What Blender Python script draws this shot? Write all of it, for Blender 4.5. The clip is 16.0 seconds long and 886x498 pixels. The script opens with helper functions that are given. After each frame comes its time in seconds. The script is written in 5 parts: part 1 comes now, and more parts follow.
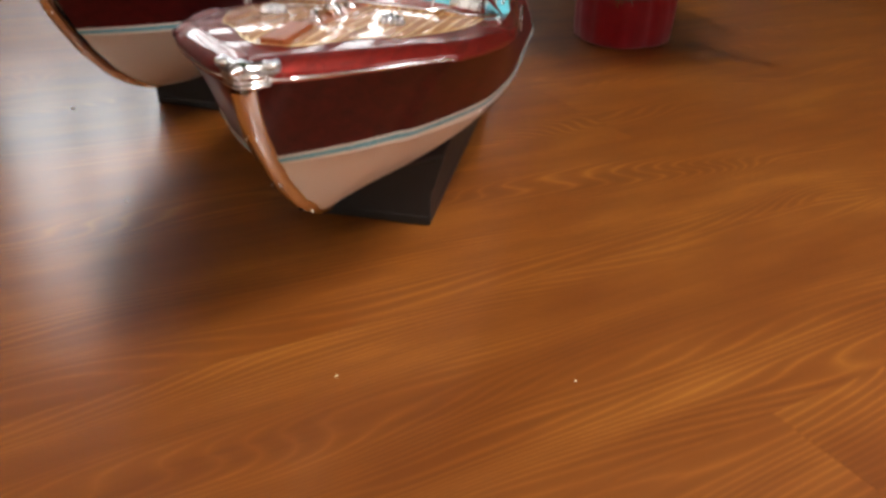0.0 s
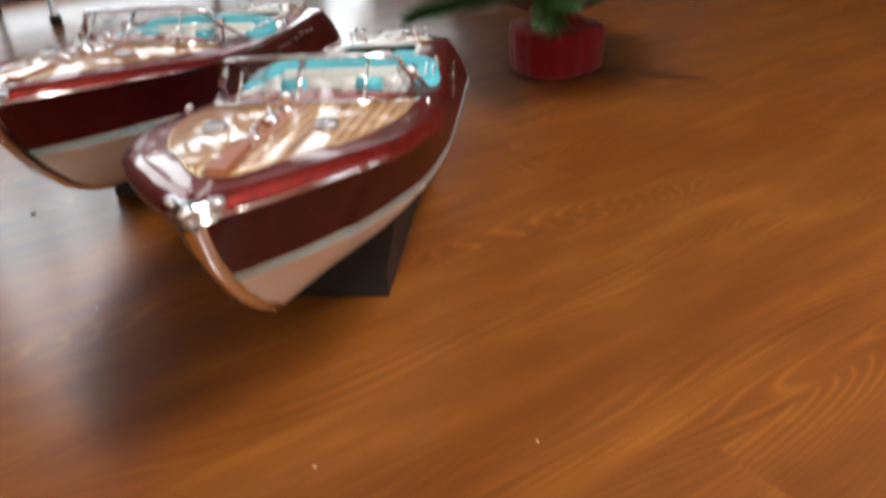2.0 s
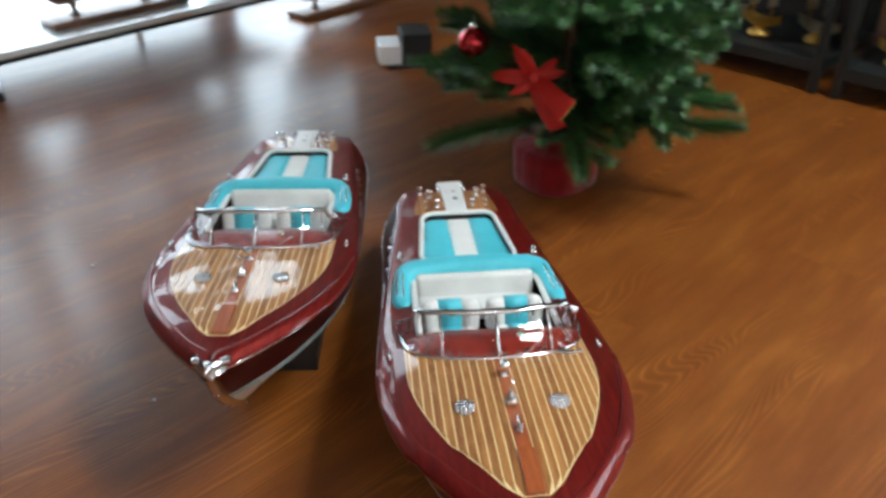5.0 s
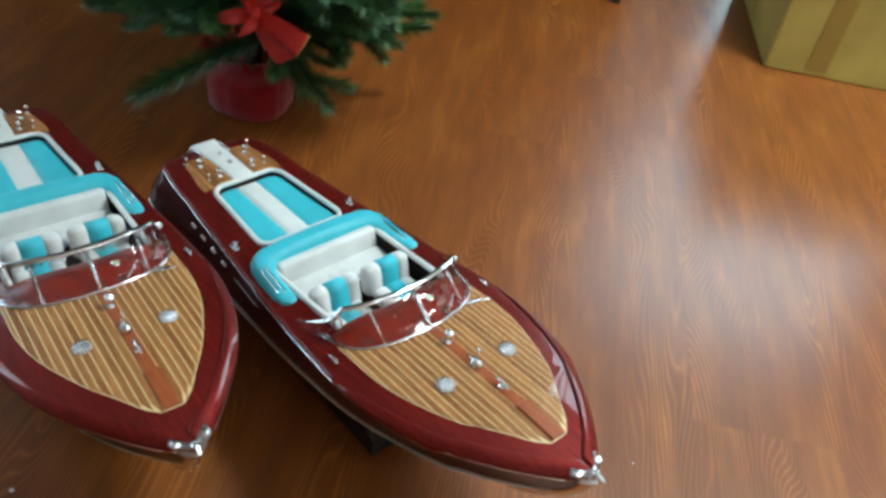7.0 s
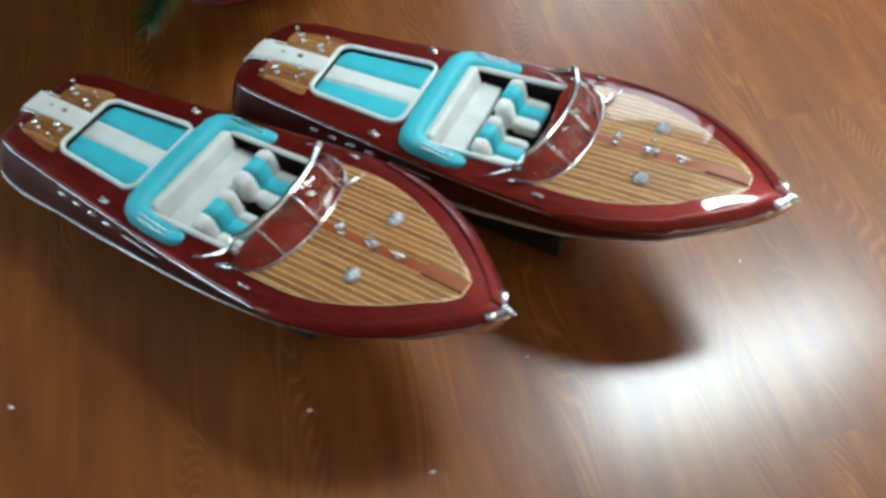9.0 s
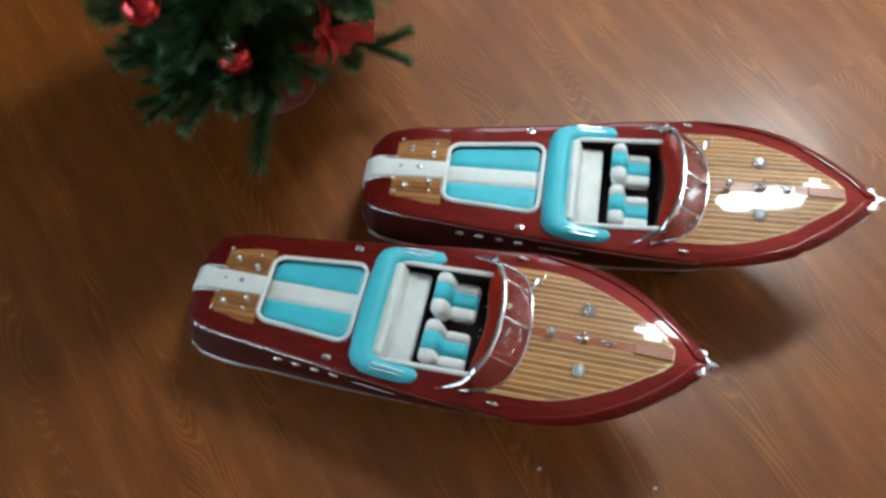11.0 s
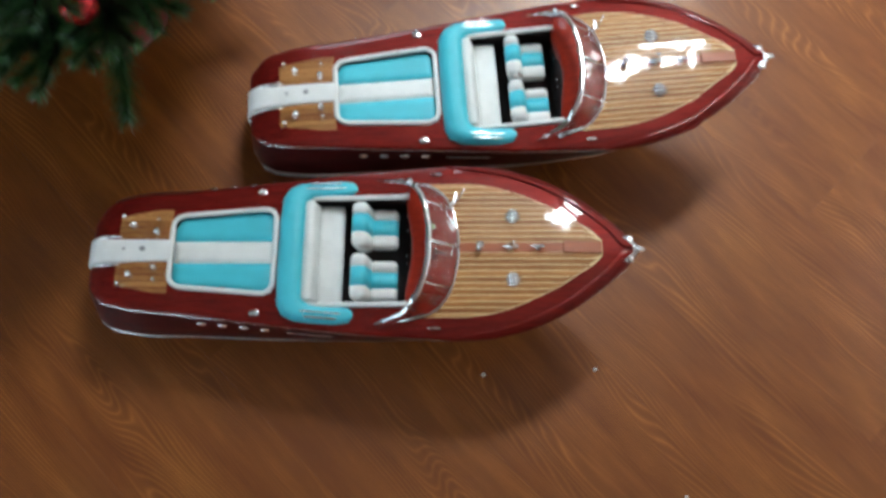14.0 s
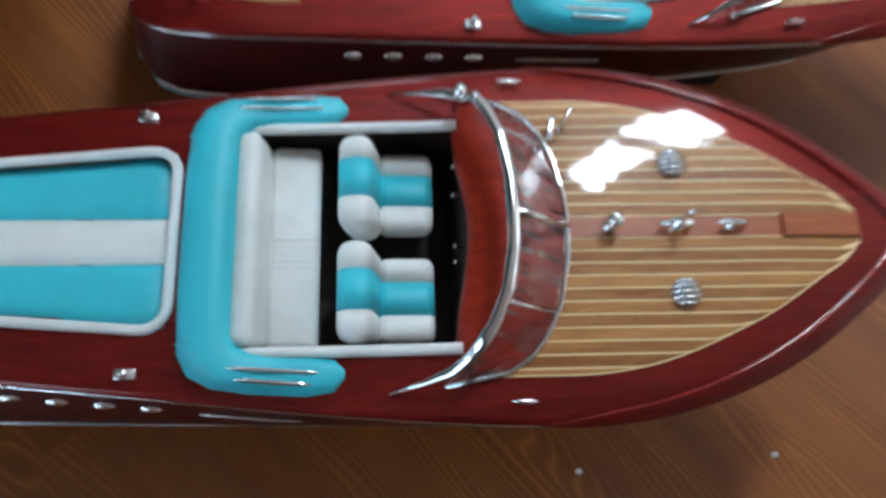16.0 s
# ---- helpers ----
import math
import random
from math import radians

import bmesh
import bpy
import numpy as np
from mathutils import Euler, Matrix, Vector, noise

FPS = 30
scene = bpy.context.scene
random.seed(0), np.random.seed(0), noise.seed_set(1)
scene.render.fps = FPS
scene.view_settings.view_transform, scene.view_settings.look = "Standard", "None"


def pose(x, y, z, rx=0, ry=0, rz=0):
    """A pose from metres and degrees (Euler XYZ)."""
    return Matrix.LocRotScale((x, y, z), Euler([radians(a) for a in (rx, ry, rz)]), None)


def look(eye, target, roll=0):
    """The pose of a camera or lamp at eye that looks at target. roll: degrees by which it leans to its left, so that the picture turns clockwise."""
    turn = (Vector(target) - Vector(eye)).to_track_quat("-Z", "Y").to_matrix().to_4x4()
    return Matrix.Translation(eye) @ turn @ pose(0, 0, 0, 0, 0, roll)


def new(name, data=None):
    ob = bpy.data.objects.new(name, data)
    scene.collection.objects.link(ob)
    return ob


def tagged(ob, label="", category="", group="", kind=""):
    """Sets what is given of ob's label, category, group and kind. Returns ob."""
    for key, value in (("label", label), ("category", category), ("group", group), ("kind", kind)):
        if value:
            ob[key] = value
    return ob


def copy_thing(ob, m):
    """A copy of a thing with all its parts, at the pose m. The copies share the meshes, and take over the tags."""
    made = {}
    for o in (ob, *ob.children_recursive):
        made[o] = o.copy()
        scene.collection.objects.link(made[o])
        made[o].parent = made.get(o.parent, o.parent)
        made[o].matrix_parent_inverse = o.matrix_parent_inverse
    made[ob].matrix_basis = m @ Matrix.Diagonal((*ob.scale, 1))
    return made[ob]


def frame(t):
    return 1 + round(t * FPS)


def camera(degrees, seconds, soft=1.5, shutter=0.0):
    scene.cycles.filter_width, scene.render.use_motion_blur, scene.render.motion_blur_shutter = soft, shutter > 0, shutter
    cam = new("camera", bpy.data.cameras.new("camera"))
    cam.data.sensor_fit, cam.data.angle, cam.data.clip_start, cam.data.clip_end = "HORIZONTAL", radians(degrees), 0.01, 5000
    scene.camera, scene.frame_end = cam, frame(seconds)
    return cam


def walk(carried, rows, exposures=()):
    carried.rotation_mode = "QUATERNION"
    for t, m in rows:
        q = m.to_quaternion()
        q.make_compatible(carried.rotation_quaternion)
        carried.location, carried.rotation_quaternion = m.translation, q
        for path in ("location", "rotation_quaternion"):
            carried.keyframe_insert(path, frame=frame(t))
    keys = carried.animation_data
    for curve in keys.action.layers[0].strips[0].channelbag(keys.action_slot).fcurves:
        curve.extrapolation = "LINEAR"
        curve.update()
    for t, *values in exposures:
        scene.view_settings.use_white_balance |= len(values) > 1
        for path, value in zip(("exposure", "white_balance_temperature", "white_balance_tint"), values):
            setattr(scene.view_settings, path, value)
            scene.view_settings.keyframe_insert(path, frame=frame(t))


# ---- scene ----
cam = camera(55.8, 16.0, soft=3.1, shutter=0.6)
walk(cam, [
    (0, pose(1.2328, 0.4790, 0.3117, 61.51, -1.96, 105.56)),
    (0.5, pose(1.2280, 0.5128, 0.3379, 61.87, -0.27, 108.36)),
    (1, pose(1.2099, 0.5540, 0.3432, 62.78, -0.69, 107.98)),
    (1.5, pose(1.2210, 0.5434, 0.3381, 61.51, -0.07, 108.02)),
    (2, pose(1.2379, 0.4986, 0.3715, 62.07, 3.63, 100.73)),
    (2.5, pose(1.2252, 0.4533, 0.4238, 66.54, 4.49, 101.86)),
    (3, pose(1.2395, 0.4270, 0.4239, 67.57, 3.21, 105.24)),
    (3.2, pose(1.2518, 0.4182, 0.4205, 67.73, 2.28, 106.62)),
    (5.3, pose(1.2419, 0.1406, 0.6915, 55.85, -0.75, 82.76)),
    (5.5, pose(1.2590, 0.1015, 0.7033, 54.52, -1.46, 78.22)),
    (6, pose(1.2144, 0.0203, 0.7454, 53.28, -3.70, 71.04)),
    (6.5, pose(1.1445, -0.0907, 0.7525, 49.97, -5.02, 61.28)),
    (7, pose(1.0728, -0.1424, 0.7832, 48.82, -8.00, 53.94)),
    (7.5, pose(1.0215, -0.2548, 0.7752, 47.68, -6.42, 48.46)),
    (8, pose(1.0182, -0.3223, 0.8100, 43.89, -3.09, 42.75)),
    (8.5, pose(0.9464, -0.3411, 0.8522, 39.54, -1.34, 36.47)),
    (9, pose(0.8162, -0.3768, 0.8918, 33.69, -0.52, 30.67)),
    (9.5, pose(0.7027, -0.4039, 0.9798, 28.85, 0.51, 24.15)),
    (10, pose(0.5983, -0.4486, 1.0563, 26.78, 0.28, 19.97)),
    (10.2, pose(0.5648, -0.4389, 1.0881, 28.17, 0.72, 19.63)),
    (12.3, pose(0.3393, -0.3132, 1.1808, 19.41, -2.05, 2.31)),
    (12.5, pose(0.3520, -0.3157, 1.1794, 19.08, -2.53, 2.59)),
    (13, pose(0.3625, -0.3190, 1.1849, 19.30, -2.79, 2.84)),
    (13.5, pose(0.3739, -0.3213, 1.1811, 19.08, -2.73, 1.79)),
    (14, pose(0.3684, -0.3059, 1.1494, 17.23, -3.96, 0.46)),
    (14.5, pose(0.3556, -0.2680, 1.0702, 13.75, -5.59, -0.24)),
    (15, pose(0.3388, -0.2010, 0.9223, 15.91, -7.88, 0.33)),
    (15.5, pose(0.3129, -0.1796, 0.7836, 17.50, -7.78, -0.05)),
    (16, pose(0.3123, -0.1624, 0.6189, 18.37, -8.11, -1.41)),
], exposures=[
    (0, 0.1, 6850, 15), (1.5, 0.06, 6900, 15), (2.5, 0.08, 6050, 6), (3, 0.08, 5850, 4), (5.5, 0.13, 5600, 1), (6.5, 0.14, 5350, -5), (8, 0.14, 5400, -6),
    (9, 0.13, 5400, -6), (10, 0.04, 5450, -5), (12.5, 0.03, 5550, 0), (14, 0.07, 5550, 1), (15, 0.08, 5450, 2), (16, -0.02, 5150, 0),
])


# ---- world, sun-lit street outside, ceiling lamps, two added fill lamps ----
U = 1.27                       # one drawing unit in metres


def ruv(u, v, z=0.0):
    """A place in metres from the room's own axes, which lie 45 degrees to the boats (in drawing units)."""
    return Vector(((u - v) * 0.70711 * U, (u + v) * 0.70711 * U, z * U))


ROOM = radians(45)
world = bpy.data.worlds.new("world")
scene.world = world
world.use_nodes = True
sky = world.node_tree.nodes.new("ShaderNodeTexSky")
sky.sky_type, sky.sun_disc = "NISHITA", False
sky.sun_elevation, sky.sun_rotation = radians(35), radians(200)
world.node_tree.links.new(sky.outputs[0], world.node_tree.nodes["Background"].inputs[0])
world.node_tree.nodes["Background"].inputs[1].default_value = 0.12


def area(name, place, aim, sx, sy, watts, colour, spread=180):
    li = bpy.data.lights.new(name, "AREA")
    li.shape, li.size, li.size_y, li.energy, li.color = "RECTANGLE", sx, sy, watts, colour
    li.spread = radians(spread)
    ob = new(name, li)
    ob.matrix_world = look(place, aim)
    return ob


# the last two, far along +x, are unseen and added as fill
CEILING_AND_FILL_LAMPS = ((0.88, 1.5, 25), (1.34, 2.02, 23), (3.73, 1.03, 20), (4.3, 0.42, 20))
for px, py, watts in CEILING_AND_FILL_LAMPS:
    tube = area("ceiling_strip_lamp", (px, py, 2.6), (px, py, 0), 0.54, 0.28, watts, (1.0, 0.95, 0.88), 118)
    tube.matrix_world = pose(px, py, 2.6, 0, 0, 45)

# ---- materials ----


def mat(name, base=(0.5, 0.5, 0.5), rough=0.5, metal=0.0, coat=0.0, coat_rough=0.05):
    m = bpy.data.materials.new(name)
    m.use_nodes = True
    b = m.node_tree.nodes["Principled BSDF"]
    b.inputs["Base Color"].default_value = (*base, 1)
    b.inputs["Roughness"].default_value = rough
    b.inputs["Metallic"].default_value = metal
    b.inputs["Coat Weight"].default_value = coat
    b.inputs["Coat Roughness"].default_value = coat_rough
    return m


def nodes_of(m):
    nt = m.node_tree
    b = nt.nodes["Principled BSDF"]

    def add(kind, **kw):
        n = nt.nodes.new(kind)
        for k, v in kw.items():
            if k == "operation":
                n.operation = v
            elif k == "blend":
                n.data_type, n.blend_type = "RGBA", v
            else:
                n.inputs[k.replace("_", " ")].default_value = v
        return n
    return nt, b, add


def ramp(nt, fac, stops):
    r = nt.nodes.new("ShaderNodeValToRGB")
    while len(r.color_ramp.elements) < len(stops):
        r.color_ramp.elements.new(0.5)
    for e, (p, c) in zip(r.color_ramp.elements, stops):
        e.position, e.color = p, (*c, 1)
    nt.links.new(fac, r.inputs[0])
    return r.outputs[0]


def bump(nt, b, height, strength=0.2, distance=0.001):
    n = nt.nodes.new("ShaderNodeBump")
    n.inputs["Strength"].default_value, n.inputs["Distance"].default_value = strength, distance
    nt.links.new(height, n.inputs["Height"])
    nt.links.new(n.outputs[0], b.inputs["Normal"])


def coords(nt, scale, turn=0.0):
    tc = nt.nodes.new("ShaderNodeTexCoord")
    mp = nt.nodes.new("ShaderNodeMapping")
    mp.inputs["Scale"].default_value = scale
    mp.inputs["Rotation"].default_value = (0, 0, turn)
    nt.links.new(tc.outputs["Object"], mp.inputs[0])
    return mp.outputs[0]


def lacquered_wood(name, dark, light, scale=(14, 160, 160), rough=0.35, coat=0.8, coat_rough=0.05, vary=0.0):
    m = mat(name, light, rough, 0, coat, coat_rough)
    nt, b, add = nodes_of(m)
    co = coords(nt, scale)
    n1 = add("ShaderNodeTexNoise", Scale=1.0, Detail=5.0, Roughness=0.6, Distortion=0.6)
    nt.links.new(co, n1.inputs["Vector"])
    n2 = add("ShaderNodeTexNoise", Scale=7.0, Detail=3.0)
    nt.links.new(co, n2.inputs["Vector"])
    mx = add("ShaderNodeMath", operation="ADD")
    sc = add("ShaderNodeMath", operation="MULTIPLY")
    sc.inputs[1].default_value = 0.35
    nt.links.new(n2.outputs[0], sc.inputs[0])
    nt.links.new(n1.outputs[0], mx.inputs[0])
    nt.links.new(sc.outputs[0], mx.inputs[1])
    fac = mx.outputs[0]
    if vary:
        oi = nt.nodes.new("ShaderNodeObjectInfo")
        va = add("ShaderNodeMath", operation="MULTIPLY_ADD")
        va.inputs[1].default_value, va.inputs[2].default_value = vary, -vary / 2
        nt.links.new(oi.outputs["Random"], va.inputs[0])
        s2 = add("ShaderNodeMath", operation="ADD")
        nt.links.new(fac, s2.inputs[0])
        nt.links.new(va.outputs[0], s2.inputs[1])
        fac = s2.outputs[0]
    nt.links.new(ramp(nt, fac, [(0.42, dark), (0.92, light)]), b.inputs["Base Color"])
    return m


def leather(name, colour, rough=0.45):
    m = mat(name, colour, rough)
    nt, b, add = nodes_of(m)
    co = coords(nt, (1, 1, 1))
    n1 = add("ShaderNodeTexNoise", Scale=28.0, Detail=3.0)
    nt.links.new(co, n1.inputs["Vector"])
    n2 = add("ShaderNodeTexVoronoi", Scale=900.0)
    nt.links.new(co, n2.inputs["Vector"])
    dk = tuple(c * 0.86 for c in colour)
    nt.links.new(ramp(nt, n1.outputs[0], [(0.3, dk), (0.65, colour)]), b.inputs["Base Color"])
    bump(nt, b, n2.outputs[0], 0.25, 0.0006)
    return m


MAHOGANY = lacquered_wood("mahogany_lacquer", (0.09, 0.005, 0.0037), (0.215, 0.0118, 0.0076), coat=0.7)
DASH_WOOD = lacquered_wood("red_dashboard_wood", (0.17, 0.0115, 0.006), (0.31, 0.027, 0.0105), coat=0.3)
for m_ in (MAHOGANY, DASH_WOOD):
    m_.node_tree.nodes["Principled BSDF"].inputs["Specular IOR Level"].default_value = 0.2
MAHOGANY.node_tree.nodes["Principled BSDF"].inputs["Metallic"].default_value = 0.55      # the varnished figure shines red
MAHOGANY.node_tree.nodes["Principled BSDF"].inputs["Roughness"].default_value = 0.5
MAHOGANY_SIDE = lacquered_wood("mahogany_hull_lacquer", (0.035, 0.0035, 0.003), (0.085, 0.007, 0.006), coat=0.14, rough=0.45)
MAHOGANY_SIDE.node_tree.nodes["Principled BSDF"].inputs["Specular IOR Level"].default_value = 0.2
RED_WOOD = lacquered_wood("red_wood", (0.25, 0.056, 0.017), (0.44, 0.122, 0.033), coat=0.6)
PLANK = lacquered_wood("deck_plank_wood", (0.24, 0.09, 0.025), (0.5, 0.24, 0.075), (10, 220, 220), vary=0.35, coat=0.9, coat_rough=0.05, rough=0.45)
PLANK.node_tree.nodes["Principled BSDF"].inputs["Specular IOR Level"].default_value = 0.25
INLAY = mat("pale_inlay", (0.85, 0.66, 0.34), 0.4, 0, 0.5, 0.05)
WHITE_HULL = mat("cream_hull_paint", (0.85, 0.79, 0.71), 0.35, 0, 0.4, 0.1)
TEAL_PAINT = mat("teal_stripe_paint", (0.16, 0.42, 0.5), 0.35, 0, 0.5, 0.08)
TEAL = leather("teal_leather", (0.12, 0.6, 0.72))
WHITE = leather("white_leather", (0.84, 0.85, 0.83))
DARK_FLOOR = mat("dark_cockpit_carpet", (0.02, 0.008, 0.007), 0.7)
SATIN = mat("satin_chrome", (0.9, 0.91, 0.92), 0.32, 1.0)
# shade between the vent ribs put into the grey; filler caps share it
VENT_DARK = mat("shaded_vent_steel", (0.4, 0.4, 0.42), 0.3, 1.0)
CHROME = mat("chrome", (0.92, 0.93, 0.95), 0.12, 1.0)
BLACK = mat("black_satin_paint", (0.01, 0.01, 0.011), 0.5)
DIAL = mat("dial_face", (0.5, 0.55, 0.3), 0.4)
GREY_METAL = mat("brushed_post_metal", (0.55, 0.57, 0.6), 0.3, 1.0)
BLACK_METAL = mat("black_cabinet_metal", (0.012, 0.014, 0.013), 0.42)



def thin_glass(name, ior, tint):
    m = bpy.data.materials.new(name)
    m.use_nodes = True
    nt = m.node_tree
    nt.nodes.clear()
    out = nt.nodes.new("ShaderNodeOutputMaterial")
    mix = nt.nodes.new("ShaderNodeMixShader")
    clear = nt.nodes.new("ShaderNodeBsdfTransparent")
    clear.inputs[0].default_value = (*tint, 1)
    gloss = nt.nodes.new("ShaderNodeBsdfGlossy")
    gloss.inputs["Roughness"].default_value = 0.03
    fr = nt.nodes.new("ShaderNodeFresnel")
    fr.inputs[0].default_value = ior
    nt.links.new(fr.outputs[0], mix.inputs[0])
    nt.links.new(clear.outputs[0], mix.inputs[1])
    nt.links.new(gloss.outputs[0], mix.inputs[2])
    nt.links.new(mix.outputs[0], out.inputs[0])
    return m


GLASS = thin_glass("clear_glass", 1.3, (0.97, 0.98, 0.98))
SCREEN = thin_glass("windscreen_glass", 1.5, (0.94, 0.95, 0.95))


def floor_material():
    m = mat("laminate_floor", (0.3, 0.1, 0.03), 0.5, 0, 0.72, 0.23)
    m.node_tree.nodes["Principled BSDF"].inputs["Specular IOR Level"].default_value = 0.28
    nt, b, add = nodes_of(m)
    tc = nt.nodes.new("ShaderNodeTexCoord")
    oi = nt.nodes.new("ShaderNodeObjectInfo")
    # every board has its own stretch of grain
    off = add("ShaderNodeVectorMath")
    off.operation = "MULTIPLY_ADD"
    off.inputs[1].default_value = (1, 1, 1)
    comb = nt.nodes.new("ShaderNodeCombineXYZ")
    mul = add("ShaderNodeMath", operation="MULTIPLY")
    mul.inputs[1].default_value = 3.0
    nt.links.new(oi.outputs["Random"], mul.inputs[0])
    for i in range(3):
        nt.links.new(mul.outputs[0], comb.inputs[i])
    nt.links.new(tc.outputs["Object"], off.inputs[0])
    nt.links.new(comb.outputs[0], off.inputs[2])
    mp = nt.nodes.new("ShaderNodeMapping")
    mp.inputs["Scale"].default_value = (2.2, 10.0, 1.0)
    nt.links.new(off.outputs[0], mp.inputs[0])
    # cathedral grain: contour lines of a stretched smooth field
    n1 = add("ShaderNodeTexNoise", Scale=1.0, Detail=1.0, Roughness=0.5, Distortion=0.5)
    nt.links.new(mp.outputs[0], n1.inputs["Vector"])
    k = add("ShaderNodeMath", operation="MULTIPLY")
    k.inputs[1].default_value = 25.0
    nt.links.new(n1.outputs[0], k.inputs[0])
    mp2 = nt.nodes.new("ShaderNodeMapping")
    mp2.inputs["Scale"].default_value = (9.0, 110.0, 1.0)
    nt.links.new(off.outputs[0], mp2.inputs[0])
    n2 = add("ShaderNodeTexNoise", Scale=1.0, Detail=4.0, Roughness=0.65)
    nt.links.new(mp2.outputs[0], n2.inputs["Vector"])
    ad = add("ShaderNodeMath", operation="MULTIPLY_ADD")
    ad.inputs[1].default_value = 0.28
    nt.links.new(n2.outputs[0], ad.inputs[0])
    # the lines run along the board, bent into flames by the smooth field
    sep = nt.nodes.new("ShaderNodeSeparateXYZ")
    nt.links.new(off.outputs[0], sep.inputs[0])
    along = add("ShaderNodeMath", operation="MULTIPLY_ADD")
    along.inputs[1].default_value = 205.0
    nt.links.new(sep.outputs[1], along.inputs[0])
    nt.links.new(k.outputs[0], along.inputs[2])
    nt.links.new(along.outputs[0], ad.inputs[2])
    fr = add("ShaderNodeMath", operation="PINGPONG")
    fr.inputs[1].default_value = 0.5
    nt.links.new(ad.outputs[0], fr.inputs[0])
    pw = add("ShaderNodeMath", operation="POWER")
    dbl = add("ShaderNodeMath", operation="MULTIPLY")
    dbl.inputs[1].default_value = 2.0
    nt.links.new(fr.outputs[0], dbl.inputs[0])
    nt.links.new(dbl.outputs[0], pw.inputs[0])
    pw.inputs[1].default_value = 2.6
    n3 = add("ShaderNodeTexNoise", Scale=3.0, Detail=3.0)
    nt.links.new(mp.outputs[0], n3.inputs["Vector"])
    n4 = add("ShaderNodeTexNoise", Scale=1.1, Detail=1.0)
    nt.links.new(mp.outputs[0], n4.inputs["Vector"])
    msk = add("ShaderNodeMapRange")
    msk.inputs["From Min"].default_value, msk.inputs["From Max"].default_value = 0.28, 0.56
    nt.links.new(n4.outputs[0], msk.inputs["Value"])
    lines = add("ShaderNodeMath", operation="MULTIPLY")
    nt.links.new(pw.outputs[0], lines.inputs[0])
    nt.links.new(msk.outputs[0], lines.inputs[1])
    sm = add("ShaderNodeMath", operation="MULTIPLY_ADD")
    sm.inputs[1].default_value = 0.275
    nt.links.new(lines.outputs[0], sm.inputs[0])
    n3s = add("ShaderNodeMath", operation="MULTIPLY")
    n3s.inputs[1].default_value = 0.6
    nt.links.new(n3.outputs[0], n3s.inputs[0])
    nt.links.new(n3s.outputs[0], sm.inputs[2])
    sm2 = add("ShaderNodeMath", operation="MULTIPLY_ADD")
    sm2.inputs[1].default_value = 0.3
    nt.links.new(n2.outputs[0], sm2.inputs[0])
    nt.links.new(sm.outputs[0], sm2.inputs[2])
    col = ramp(nt, sm2.outputs[0], [(0.33, (0.15, 0.04, 0.0047)), (0.52, (0.2, 0.058, 0.0067)), (0.86, (0.35, 0.13, 0.0175))])
    nt.links.new(col, b.inputs["Base Color"])
    # embossed grain, felt in the gloss more than in the colour
    hh = add("ShaderNodeMath", operation="MULTIPLY_ADD")
    hh.inputs[1].default_value = 0.35
    nt.links.new(n2.outputs[0], hh.inputs[0])
    nt.links.new(lines.outputs[0], hh.inputs[2])
    bump(nt, b, hh.outputs[0], 0.06, 0.0012)
    nt.links.new(b.inputs["Normal"].links[0].from_socket, b.inputs["Coat Normal"])
    rr = add("ShaderNodeMath", operation="MULTIPLY_ADD")
    rr.inputs[1].default_value, rr.inputs[2].default_value = 0.08, 0.46
    nt.links.new(n3.outputs[0], rr.inputs[0])
    nt.links.new(rr.outputs[0], b.inputs["Roughness"])
    return m


FLOOR = floor_material()
WALL = mat("brown_grey_wall_paint", (0.15, 0.125, 0.105), 0.7)
WALL_BOUNCE = mat("pale_bounce_paint", (0.76, 0.74, 0.7), 0.7)
CEIL = mat("off_white_ceiling_paint", (0.78, 0.78, 0.75), 0.8)

# ---- mesh helpers (in drawing units; part() brings them to metres) ----


def part(name, bm, material, parent=None, label="", smooth=True, at=None):
    me = bpy.data.meshes.new(name)
    bmesh.ops.recalc_face_normals(bm, faces=bm.faces[:])
    bm.to_mesh(me)
    bm.free()
    me.transform(Matrix.Scale(U, 4))
    for p in me.polygons:
        p.use_smooth = smooth
    for mt in material if isinstance(material, (list, tuple)) else [material]:
        me.materials.append(mt)
    ob = new(name, me)
    if parent:
        ob.parent = parent
    if at is not None:
        ob.location = Vector(at) * U
    if label:
        ob["label"] = label
    return ob


def thing(name, label, category, group="", kind=""):
    return tagged(new(name), label, category, group, kind)


def box(bm, c, s, bevel=0.0, turn=None, seg=2):
    r = bmesh.ops.create_cube(bm, size=1.0)
    vs = r["verts"]
    bmesh.ops.scale(bm, vec=s, verts=vs)
    if bevel:
        es = list({e for v in vs for e in v.link_edges})
        o = bmesh.ops.bevel(bm, geom=es, offset=bevel, segments=seg, affect="EDGES", profile=0.5)
        vs = list({v for f in o["faces"] for v in f.verts} | {v for v in vs if v.is_valid})
    if turn is not None:
        bmesh.ops.transform(bm, matrix=turn.to_4x4(), verts=vs)
    bmesh.ops.translate(bm, vec=c, verts=vs)
    return vs


